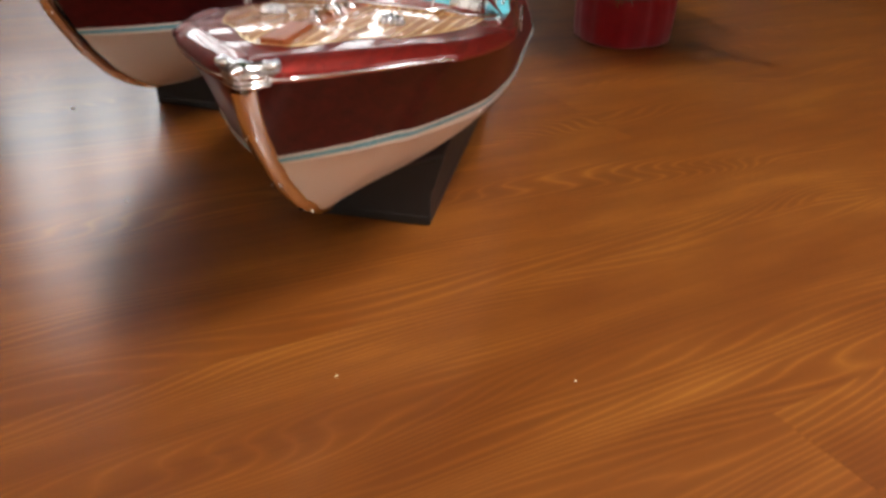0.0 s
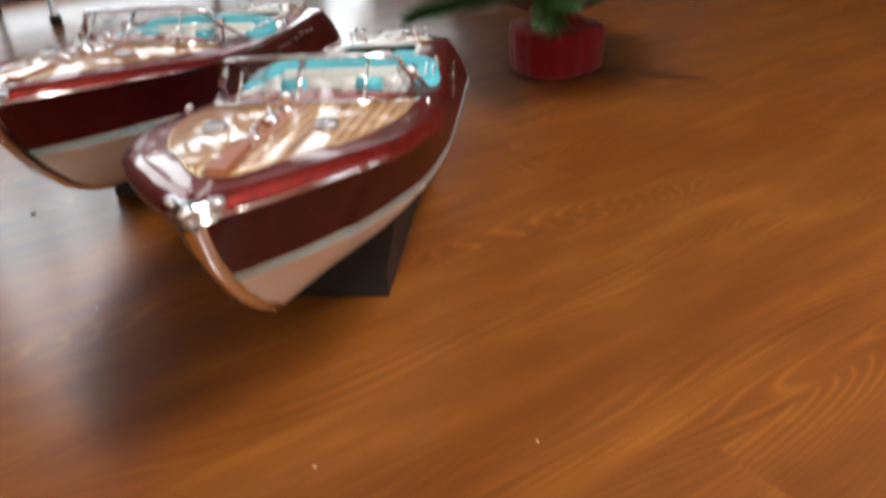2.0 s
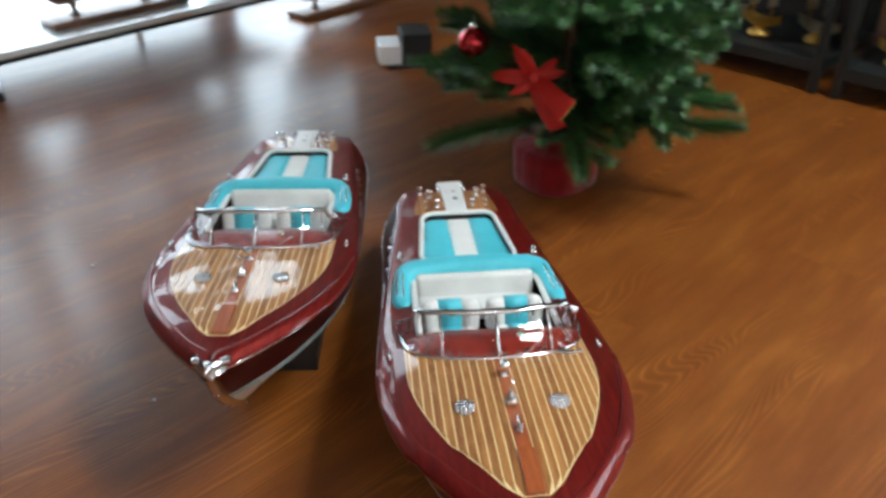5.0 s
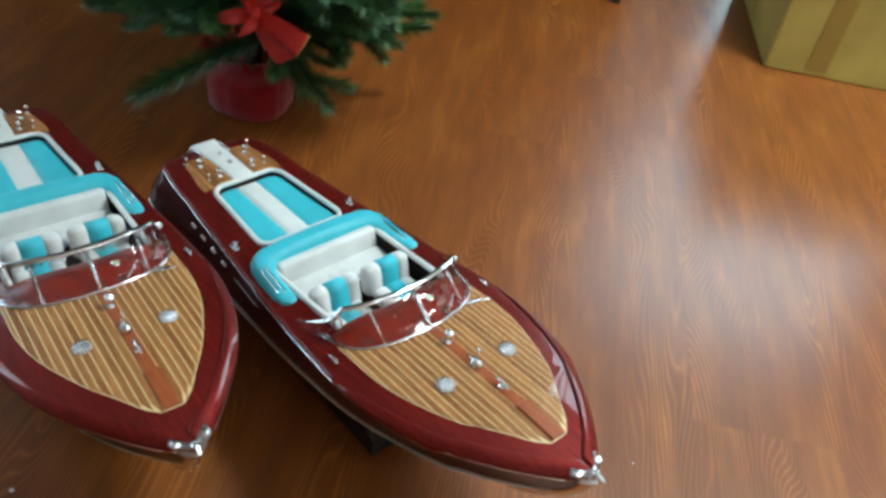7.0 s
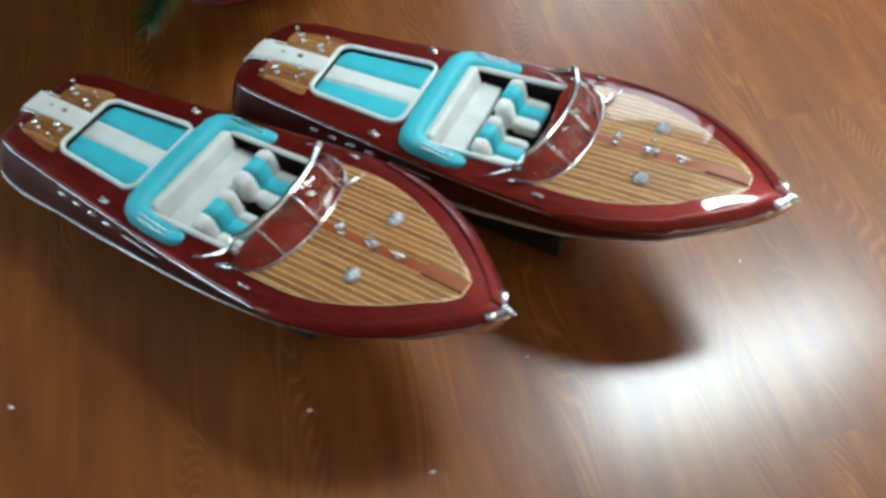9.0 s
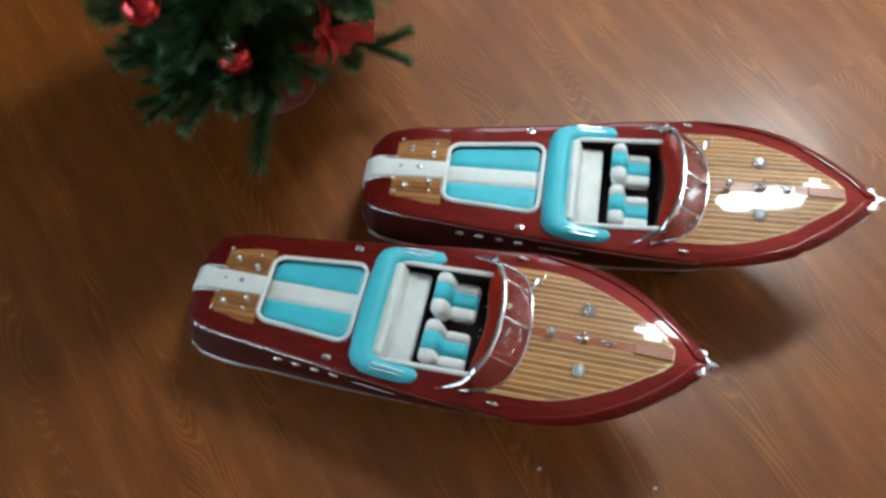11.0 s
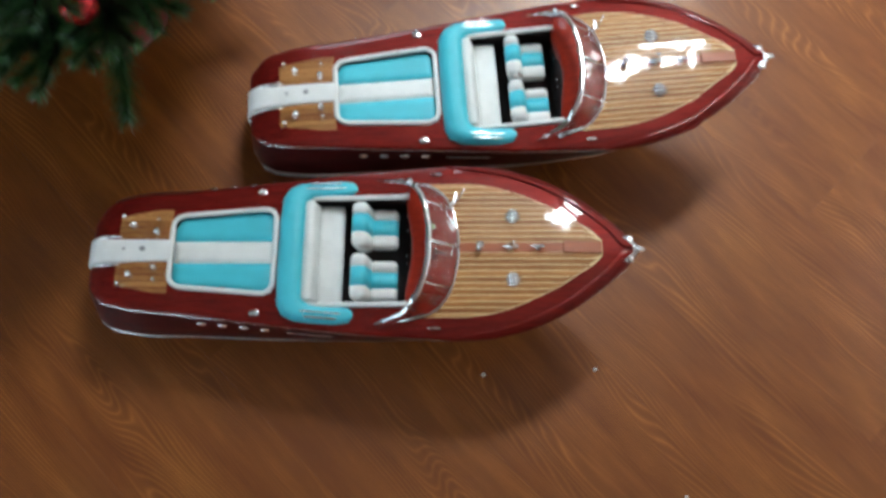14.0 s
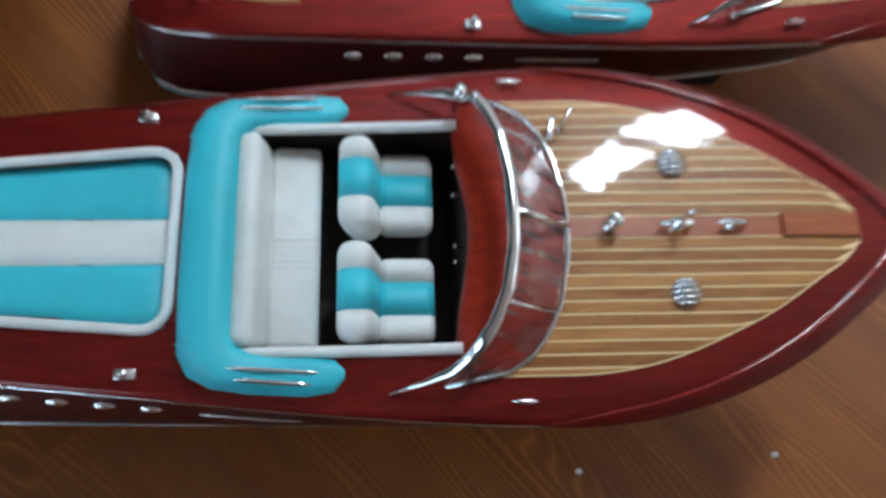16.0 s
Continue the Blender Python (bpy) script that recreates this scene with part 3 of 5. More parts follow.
            top.append([(x, a, deck_z(x, a) + 0.0002), (x, a, deck_z(x, a) + lift), (x, c, deck_z(x, c) + lift), (x, c, deck_z(x, c) + 0.0002)])
        grid(b, top)
        return b

    def reach(y):
        """How far forward a plank at y runs."""
        lo, hi = 0.34, 0.494
        for _ in range(30):
            mid = (lo + hi) / 2
            lo, hi = (mid, hi) if plank_y(mid) > y else (lo, mid)
        return lo
    for s in (1, -1):
        for k in range(11):
            a = 0.0058 + k * pitch
            c = min(a + pitch - gap, 0.0668)
            if a > 0.0655:
                break
            part("deck_plank", strip(*sorted((s * a, s * c)), 0.325, reach(a) - 0.0004, 0.0007), PLANK, boat, smooth=False)
    part("king_plank", strip(-0.0049, 0.0049, 0.325, 0.4915, 0.0008), RED_WOOD, boat, "reddish king plank", smooth=False)
    bm = bmesh.new()
    slope = (deck_z(0.492, 0) - deck_z(0.457, 0)) / 0.035
    box(bm, (0.4745, 0, deck_z(0.4745, 0) + 0.0009), (0.037, 0.0112, 0.003), 0.0004, Matrix.Rotation(-slope, 3, "Y"), 1)
    part("anchor_hatch", bm, RED_WOOD, boat, "raised reddish wooden anchor hatch", smooth=False)

    # planked stern deck, either side of the white walkway
    for s in (1, -1):
        for k in range(5):
            a, c = 0.0125 + k * 0.0062, 0.0125 + k * 0.0062 + 0.0055
            b2 = bmesh.new()
            rows = []
            for i in range(9):
                x = 0.0265 + (0.0745 - 0.0265) * i / 8
                lim = 0.036 + (x - 0.0295) * 0.2
                p, q = min(a, lim), min(c, lim)
                q = max(q, p + 1e-5)
                rows.append([(x, s * p, deck_z(x, p) + 0.0002), (x, s * p, deck_z(x, p) + 0.0009), (x, s * q, deck_z(x, q) + 0.0009), (x, s * q, deck_z(x, q) + 0.0002)])
            grid(b2, rows)
            part("stern_plank", b2, PLANK, boat, smooth=False)
        for x, y, r in ((0.031, 0.0345, 0.0023), (0.0405, 0.0255, 0.0034), (0.062, 0.0185, 0.0031), (0.063, 0.031, 0.0019)):
            bm = bmesh.new()
            z = deck_z(x, y) + 0.0008
            lathe(bm, [(r, 0), (r, 0.0012), (r * 0.5, 0.0024), (r * 0.45, 0.0055), (r * 0.85, 0.0066), (r * 0.8, 0.0084), (r * 0.2, 0.0094)], (x, s * y, z), 12)
            part("stern_fitting", bm, CHROME, boat)

    # white walkway that runs from the hatch over the transom
    bm = bmesh.new()
    rows = []
    path = [(0.0745, None), (0.06, None), (0.04, None), (0.02, None), (0.008, None), (0.0005, -0.004), (-0.0015, -0.014), (-0.001, -0.026)]
    for x, dz in path:
        z0 = (deck_z(max(x, 0), 0) if dz is None else deck_z(0, 0) + dz) + lerp(x, [-0.001, 0.0005, 0.008, 0.022], [0.0, 0.004, 0.0052, 0.0])
        w = lerp(x, [-0.002, 0.006, 0.022, 0.084], [0.0152, 0.0142, 0.0118, 0.0112])
        r = []
        for a in (-1, -0.93, -0.8, 0, 0.8, 0.93, 1):
            lift = 0.0026 if abs(a) < 0.9 else (0.002 if abs(a) < 0.98 else 0.0002)
            nx, nz = (0, 1) if dz is None else (-0.95, 0.2)
            r.append((x + nx * lift, w * a, z0 + nz * lift))
        rows.append(r)
    grid(bm, rows)
    tail = part("stern_walkway", bm, WHITE, boat, "white leather strip running over the stern")
    for x, r in ((0.033, 0.0017), (0.05, 0.0026)):
        bm = bmesh.new()
        lathe(bm, [(r, 0), (r, 0.0008), (r * 0.6, 0.0011)], (x, 0.0015, deck_z(x, 0) + 0.0024), 12)
        part("filler_cap", bm, VENT_DARK, tail)

    for s in (1, -1):
        bm = bmesh.new()
        sweep(bm, [(0.03, s * 0.0142, deck_z(0.03, 0.014) + 0.0006), (0.024, s * 0.0144, deck_z(0.024, 0.014) + 0.003), (0.012, s * 0.0146, deck_z(0.012, 0.014) + 0.0036), (0.003, s * 0.0146, deck_z(0.003, 0.014) + 0.002), (-0.0015, s * 0.0146, deck_z(0, 0.014) - 0.006)], 0.0011, 8)
        part("stern_grab_rail", bm, CHROME, boat, "curved chrome grab rail at the stern")

    # sun hatch: white padded rim, sunken teal and white sun bed
    def hatch_outline(grow):
        return rounded(0.1265, 0, 0.0505 + grow, 0.0438 + grow, 0.012 + grow, 6, 0.19)
    bm = bmesh.new()
    sweep(bm, [(x, y, deck_z(x, y) + 0.0012) for x, y in hatch_outline(0.0005)], 0.0025, 10, True, flat=0.95)
    part("hatch_rim", bm, WHITE, boat, "rounded white leather rim of the sun hatch")
    bm = bmesh.new()
    o = hatch_outline(-0.001)
    grid(bm, [[(x, y, deck_z(x, y) + 0.0006) for x, y in o], [(x, y, deck_z(x, y) - 0.009) for x, y in o]], True)
    part("hatch_lining", bm, DARK_FLOOR, boat)
    for y0, y1, mt, nm in ((-0.0432, -0.0112, TEAL, "teal sun bed cushion"), (-0.0109, 0.0109, WHITE, "white sun bed cushion"), (0.0112, 0.0432, TEAL, "teal sun bed cushion")):
        bm = bmesh.new()
        rows = []
        n = 22
        for i in range(n + 1):
            x = 0.0772 + (0.1758 - 0.0772) * i / n
            lim = 0.0428 * (1 - 0.19 * (0.1765 - x) / 0.1)
            ex = min(x - 0.0772, 0.1758 - x)
            lim -= 0.009 * max(0, 1 - ex / 0.009) ** 2
            a, c = max(min(y0, lim), -lim), max(min(y1, lim), -lim)
            r = []
            for j in range(9):
                t = j / 8
                y = a + (c - a) * t
                e = min(min(t, 1 - t) * (c - a), ex)
                d = 0.0026 * (1 - math.exp(-e / 0.0018))
                r.append((x, y, deck_z(x, 0) - 0.0065 + d))
            rows.append(r)
        grid(bm, rows)
        part("sun_bed_cushion", bm, mt, boat, nm)

    # teal padded coaming, a U round the cockpit
    bm = bmesh.new()
    outer, inner = [], []
    outer += [(0.2565, -0.0665), (0.252, -0.0722), (0.24, -0.0738), (0.215, -0.0722), (0.198, -0.0695), (0.1875, -0.064), (0.1825, -0.055), (0.181, -0.03), (0.181, 0)]
    inner += [(0.2565, -0.0625), (0.252, -0.058), (0.24, -0.0565), (0.225, -0.0553), (0.216, -0.054), (0.2105, -0.0515), (0.2078, -0.0465), (0.207, -0.025), (0.207, 0)]
    outer += [(x, -y) for x, y in outer[-2::-1]]
    inner += [(x, -y) for x, y in inner[-2::-1]]
    rows = []
    for (ox, oy), (ix, iy) in zip(outer, inner):
        r = []
        for j in range(11):
            t = j / 10
            x, y = ox + (ix - ox) * t, oy + (iy - oy) * t
            w = math.hypot(ix - ox, iy - oy)
            back = lerp(x, [0.2, 0.225], [1.45, 0.6])
            h = 0.0085 * back * (max(0.0, 1 - abs(2 * t - 1) ** 3.2)) ** 0.6 * min(1, w / 0.012)
            r.append((x, y, deck_z(x, y) + h - 0.0002))
        rows.append(r)
    grid(bm, rows)
    coaming = part("padded_coaming", bm, TEAL, boat, "puffy teal leather coaming round the cockpit")
    for s in (1, -1):
        for k, (x0, x1, y) in enumerate(((0.205, 0.247, 0.0622), (0.209, 0.242, 0.0672))):
            bm = bmesh.new()
            pts = [(x0 + (x1 - x0) * i / 8, s * (y + 0.002 * i / 8), deck_z(0.225, 0.064) + lerp(x0 + (x1 - x0) * i / 8, [0.2, 0.225, 0.25], [0.0082, 0.0068, 0.0068])) for i in range(9)]
            sweep(bm, pts, [0.0005] + [0.0011] * 7 + [0.0005], 6)
            part("chrome_trim", bm, CHROME, coaming)
        bm = bmesh.new()
        pts = [(0.1815 + 0.026 * i / 6, s * 0.0505, deck_z(0.19, 0.05) + 0.0124 * (max(0, 1 - abs(2 * i / 6 - 1) ** 3.2)) ** 0.6) for i in range(7)]
        sweep(bm, pts, 0.0004, 5)
        part("seam", bm, TEAL, coaming)

    # cockpit well
    bm = bmesh.new()
    o = rounded(0.259, 0, 0.053, 0.0548, 0.006, 4)
    top = [(x, y, deck_z(x, y) + 0.0008) for x, y in o]
    low = [(x, y, 0.078) for x, y in o]
    vs = grid(bm, [top, low], True)
    bm.faces.new(vs[1])
    part("cockpit_well", bm, DARK_FLOOR, boat, "dark brown cockpit well", smooth=False)
    for s in (1, -1):
        bm = bmesh.new()
        pts = [(x, s * 0.0545, deck_z(x, 0.0545) + 0.001) for x in [0.208 + 0.1 * i / 10 for i in range(11)]]
        sweep(bm, pts, 0.0027, 8)
        part("side_rim", bm, WHITE, boat, "white padded cockpit rim")

    # rear bench
    bench = bmesh.new()
    box(bench, (0.2325, 0, 0.098), (0.024, 0.102, 0.013), 0.0035, seg=3)
    part("bench_seat", bench, WHITE, boat, "white leather rear bench seat")
    bm = bmesh.new()
    box(bm, (0.2135, 0, 0.106), (0.012, 0.104, 0.028), 0.005, Matrix.Rotation(-0.3, 3, "Y"), 4)
    part("bench_back", bm, WHITE, boat, "white leather rear bench backrest")
    for k in range(5):
        bm = bmesh.new()
        y = -0.012 + 0.0035 * k
        sweep(bm, [(0.2225, y, 0.1047), (0.243, y, 0.1047)], 0.0003, 4)
        part("stitch_line", bm, WHITE, boat)

    # two front seats, each of three padded bands sewn together
    def band(c, size, turn, bevel, y0, y1):
        """The stretch from y0 to y1 of one upholstered block."""
        bm = bmesh.new()
        box(bm, c, size, bevel, turn, 4)
        for y, way in ((y0, -1), (y1, 1)):
            cut = bmesh.ops.bisect_plane(bm, geom=bm.verts[:] + bm.edges[:] + bm.faces[:], plane_co=(0, y, 0), plane_no=(0, way, 0), clear_outer=True)
            rim = [g for g in cut["geom_cut"] if isinstance(g, bmesh.types.BMEdge)]
            if rim:
                bmesh.ops.contextual_create(bm, geom=rim)
        return bm

    for yc in (-0.0272, 0.0272):
        out = math.copysign(1, yc)
        lean, flat = Matrix.Rotation(-0.3, 3, "Y"), Matrix.Rotation(-0.07, 3, "Y")
        for a, b, p, q, mt in ((0.0096, 0.03, 0.0081, 0.03, WHITE), (-0.0097, 0.0096, -0.0081, 0.0081, TEAL), (-0.03, -0.0097, -0.03, -0.0081, WHITE)):
            lab = "teal" if mt is TEAL else "white"
            ends = sorted((yc + out * a, yc + out * b))
            part("seat_back", band((0.263, yc - 0.0006 * out, 0.1115), (0.017, 0.0476, 0.0295), lean, 0.0068, *ends), mt, boat, lab + " leather front seat back")
            ends = sorted((yc + out * p, yc + out * q))
            part("seat_cushion", band((0.2855, yc, 0.1022), (0.027, 0.0415, 0.0138), flat, 0.005, *ends), mt, boat, lab + " leather front seat cushion")
        for k in range(5):
            bm = bmesh.new()
            x = 0.2735 + 0.0045 * k
            sweep(bm, [(x, yc - 0.008, 0.1079 + 0.07 * (x - 0.2865)), (x, yc + 0.008, 0.1079 + 0.07 * (x - 0.2865))], 0.0009, 4)
            part("stitch_line", bm, TEAL, boat)

    # dashboard under the windscreen
    bm = bmesh.new()
    rows = []
    for i in range(17):
        y = 0.0655 * (2 * i / 16 - 1)
        xf = base_x(y) - 0.0015
        xa = 0.3085 + 0.003 * math.cos(y * 60)
        hump = 0.0055 * (1 - 0.75 * (y / 0.0565) ** 2) * (1 if abs(y) < 0.057 else 0.6)
        za, zf = deck_z(0.31, y) - 0.003 + hump, deck_z(xf, y) + 0.0012
        rows.append([(xa + 0.004, y, za - 0.021), (xa, y, za - 0.002), (xa + 0.003, y, za + 0.0018), (xa + (xf - xa) * 0.5, y, (za + zf) / 2 + 0.004), (xf, y, zf)])
    grid(bm, rows)
    dash = part("dashboard", bm, DASH_WOOD, boat, "curved red mahogany dashboard")
    for y in (0.02,):
        bm = bmesh.new()
        lathe(bm, [(0.0034, 0), (0.0034, 0.0016), (0.0028, 0.002)], (0.331, y, deck_z(0.331, y) + 0.0048), 14)
        gauge = part("gauge", bm, CHROME, dash)
        bm = bmesh.new()
        lathe(bm, [(0.0026, 0), (0.0026, 0.0004)], (0.331, y, deck_z(0.331, y) + 0.0067), 14)
        part("gauge_face", bm, DIAL, gauge)
    for y in (-0.012, -0.004, 0.022, 0.037):
        bm = bmesh.new()
        sweep(bm, [(0.3115, y, 0.1165), (0.3085, y, 0.1175), (0.307, y, 0.1195)], [0.0006, 0.0006, 0.0011], 6)
        part("lever", bm, CHROME, dash)

    # windscreen: curved glass between a chrome foot and a chrome top rail
    def foot(t):
        y = 0.0715 * t
        x = base_x(y)
        return Vector((x, y, deck_z(x, y) + 0.0018))

    def rail(t):
        y = lerp(abs(t), [0, 0.5, 0.8, 0.93, 1.0], [0, 0.036, 0.058, 0.068, 0.0735]) * (1 if t >= 0 else -1)
        x = lerp(abs(t), [0, 0.22, 0.5, 0.68, 0.85, 0.93, 1.0], [0.3265, 0.3262, 0.3225, 0.3175, 0.309, 0.3, 0.276])
        h = lerp(abs(t), [0, 0.5, 0.8, 0.92, 1.0], [0.0262, 0.025, 0.0202, 0.0122, 0.001])
        return Vector((x, y, deck_z(0.335, 0.03) + h if abs(t) < 0.82 else deck_z(x, y) + h))
    ts = [-1 + 2 * i / 48 for i in range(49)]
    bm = bmesh.new()
    grid(bm, [[foot(t) for t in ts], [foot(t).lerp(rail(t), 0.5) for t in ts], [rail(t) for t in ts]])
    bmesh.ops.solidify(bm, geom=bm.faces[:], thickness=0.0007)
    screen = part("windscreen", bm, SCREEN, boat, "curved clear windscreen in a chrome frame")
    screen.visible_shadow = False
    bm = bmesh.new()
    sweep(bm, [rail(t) for t in ts], [0.0008, 0.0014] + [0.0028] * 45 + [0.0014, 0.0008], 8, flat=0.55)
    part("top_rail", bm, CHROME, screen)
    bm = bmesh.new()
    sweep(bm, [foot(t) for t in ts], 0.0012, 8)
    part("foot_rail", bm, CHROME, screen)
    for t in (0.0, -0.56, 0.56):
        bm = bmesh.new()
        f, r = foot(t), rail(t)
        sweep(bm, [f, r], 0.0017 if t == 0 else 0.0009, 8)
        part("strut", bm, CHROME, screen)
    bm = bmesh.new()
    sweep(bm, [foot(0.3) + Vector((-0.002, 0, 0.002)), foot(0.5).lerp(rail(0.5), 0.35)], 0.0005, 5)
    part("wiper", bm, CHROME, screen)
    bm = bmesh.new()
    p = rail(0.86) + Vector((0, 0.002, -0.003))
    lathe(bm, [(0.0012, -0.02), (0.0012, -0.002), (0.0024, 0.0), (0.0037, 0.0025), (0.0037, 0.005), (0.0024, 0.0072), (0.0007, 0.008)], p, 14)
    part("search_light", bm, CHROME, screen, "small chrome search light on a post")
    bm = bmesh.new()
    box(bm, (0.352, 0.05, deck_z(0.35, 0.05) + 0.003), (0.0035, 0.013, 0.0035), 0.0008, Matrix.Rotation(-0.25, 3, "Z"))
    sweep(bm, [(0.354, 0.046, deck_z(0.35, 0.05) + 0.004), (0.361, 0.058, deck_z(0.35, 0.05) + 0.011)], 0.0008, 6)
    part("wiper_motor", bm, CHROME, boat, "small chrome bracket at the windscreen foot")

    # deck fittings
    for s in (1, -1):
        bm = bmesh.new()
        x, y = 0.4084, s * 0.0316
        z = deck_z(x, y) + 0.0006
        lathe(bm, [(0.0068, 0), (0.0068, 0.0008), (0.0061, 0.0014), (0.0052, 0.0019), (0.003, 0.0023)], (x, y, z), 20)
        vent = part("deck_vent", bm, VENT_DARK, boat, "round ribbed chrome deck vent")
        for k in range(-2, 3):
            bm = bmesh.new()
            hw = math.sqrt(max(0.0072**2 - (0.0026 * k) ** 2, 1e-6))
            sweep(bm, [(x - hw, y + 0.0026 * k, z + 0.0012), (x, y + 0.0026 * k, z + 0.0042 - 0.0004 * abs(k)), (x + hw, y + 0.0026 * k, z + 0.0012)], 0.0009, 6)
            part("rib", bm, CHROME, vent)
        bm = bmesh.new()       # mooring cleat at the screen
        x, y = 0.3345, s * 0.0783
        z = deck_z(x, y)
        for dx in (-0.0025, 0.0025):
            lathe(bm, [(0.0012, 0), (0.0009, 0.0028)], (x + dx, y, z), 8)
        sweep(bm, [(x - 0.006, y, z + 0.0032), (x - 0.002, y, z + 0.0034), (x + 0.002, y, z + 0.0034), (x + 0.006, y, z + 0.0032)], [0.0007, 0.0013, 0.0013, 0.0007], 8)
        part("cleat", bm, CHROME, boat, "small chrome cleat")
        bm = bmesh.new()       # fairlead beside the hatch
        x, y = 0.161, s * 0.0625
        z = deck_z(x, y)
        box(bm, (x, y, z + 0.0008), (0.009, 0.0052, 0.0014), 0.0006)
        lathe(bm, [(0.0016, 0), (0.0013, 0.003), (0.0022, 0.0042), (0.0015, 0.0054)], (x, y, z + 0.001), 10)
        part("fairlead", bm, CHROME, boat, "small chrome fairlead")
        for k in range(4):     # engine vents in the hull side
            bm = bmesh.new()
            x = vent_x + 0.0208 * k
            f = x / 0.515
            t = 0.23
            y = half_beam(0.527 * f) + (water_y(0.504 * f) - half_beam(0.527 * f)) * t + 0.0012
            z = rub_z(x) + (water_z(x) - rub_z(x)) * t
            lathe(bm, [(0.0042, -0.002), (0.0042, 0.0002), (0.0033, 0.0013), (0.0012, 0.0019)], (0, 0, 0), 12, "Y")
            for v in bm.verts:
                v.co = Vector((x + v.co.x * 1.25, s * (y + v.co.y), z + v.co.z * 0.6))
            part("hull_vent", bm, CHROME, boat, "small chrome hull vent")
        bm = bmesh.new()       # thin strip on the hull side, ahead of the vents
        pts = []
        for k in range(9):
            x = vent_x + 0.083 + 0.0058 * k
            y = half_beam(x) + (water_y(x) - half_beam(x)) * 0.23 + 0.0026
            pts.append((x, s * y, rub_z(x) + (water_z(x) - rub_z(x)) * 0.23))
        sweep(bm, pts, [0.0002] + [0.0006] * 7 + [0.0002], 6)
        part("side_strip", bm, SATIN, boat, "thin dull metal strip on the hull side")

    bm = bmesh.new()           # mast head light
    x = 0.376
    z = deck_z(x, 0) + 0.0008
    lathe(bm, [(0.0036, 0), (0.0036, 0.0012), (0.0016, 0.002), (0.0014, 0.0055), (0.0034, 0.0062), (0.0042, 0.0085), (0.0034, 0.0108), (0.001, 0.0118)], (x, 0, z), 16)
    part("deck_light", bm, CHROME, boat, "chrome mushroom deck light")
    bm = bmesh.new()           # horn with its staff
    x = 0.4065
    z = deck_z(x, 0) + 0.0008
    lathe(bm, [(0.0046, 0), (0.0046, 0.0016), (0.0036, 0.0028), (0.0032, 0.0055), (0.0012, 0.0062), (0.0011, 0.0165), (0.0017, 0.0172), (0.0012, 0.0185)], (x, 0, z), 16)
    sweep(bm, [(x - 0.0085, 0, z + 0.0035), (x, 0, z + 0.004), (x + 0.006, 0, z + 0.004)], [0.0011, 0.0022, 0.003], 10)
    part("horn", bm, CHROME, boat, "chrome horn with an upright staff")
    bm = bmesh.new()           # fore cleat
    x = 0.432
    z = deck_z(x, 0) + 0.0008
    lathe(bm, [(0.003, 0), (0.0026, 0.001), (0.0012, 0.0018), (0.0012, 0.0042)], (x, 0, z), 10)
    sweep(bm, [(x - 0.008, 0, z + 0.0042), (x - 0.002, 0, z + 0.0046), (x + 0.003, 0, z + 0.0046), (x + 0.0075, 0, z + 0.0034)], [0.0006, 0.0015, 0.0015, 0.0006], 8)
    part("bow_cleat", bm, CHROME, boat, "small chrome bow cleat")
    # the two boats are hand made: fittings and stern differ a little in length
    for ob in boat.children_recursive:
        for v in ob.data.vertices:
            v.co.x += U * lerp(v.co.x / U, (-0.01, 0.0, 0.075, 0.15, 0.2, 0.26, 0.33, 0.37, 0.4, 0.44, 0.452, 0.53), shift)
    return boat


def build_stand():
    stand = thing("display_stand", "low black painted cradle under the model boat", "display stand", "display stands")
    bm = bmesh.new()
    box(bm, (0.234, 0, 0.0035), (0.244, 0.089, 0.007), 0.0012)
    part("base_board", bm, BLACK, stand, smooth=False)
    for x in (0.352, 0.118):
        bm = bmesh.new()
        prof = [(-0.0445, 0.007), (0.0445, 0.007), (0.0445, 0.02), (0.052, keel_z(x) + 0.02), (0.03, keel_z(x) + 0.012), (0.0, keel_z(x) + 0.0015), (-0.03, keel_z(x) + 0.012), (-0.052, keel_z(x) + 0.02), (-0.0445, 0.02)]
        rings = [[bm.verts.new((x + dx, y, z)) for y, z in prof] for dx in (-0.004, 0.004)]
        n = len(prof)
        for i in range(n):
            bm.faces.new((rings[0][i], rings[0][(i + 1) % n], rings[1][(i + 1) % n], rings[1][i]))
        for r in rings:
            c = bm.verts.new((r[0].co.x, 0, 0.02))
            for i in range(n):
                bm.faces.new((r[i], r[(i + 1) % n], c))
        part("cradle", bm, BLACK, stand, smooth=False)
    for s in (1, -1):
        bm = bmesh.new()
        box(bm, (0.235, s * 0.0415, 0.021), (0.226, 0.006, 0.028), 0.0008)
        part("side_board", bm, BLACK, stand, smooth=False)
    return stand


A_POSE = pose(0.1546 * U, 0.1747 * U, 0, 0, 0, 4.61)
build_boat((-0.008, -0.007, 0, 0, 0, 0, 0, 0, 0, 0, 0, 0), 0.109)
boat_a = build_boat((-0.02, -0.018, -0.001, 0.002, 0.0045, 0.003, 0, 0, 0.0, 0.004, 0, 0), 0.1)
boat_a.matrix_world = A_POSE
stand_b = build_stand()
copy_thing(stand_b, A_POSE)

# ---- high window and narrow glazed door beside the cabinets ----
door = thing("door_1", "narrow black-framed glass door with bright daylight behind", "door", kind="structure")
door.location, door.rotation_euler = ruv(1.165, V1 + 0.03), (0, 0, ROOM)
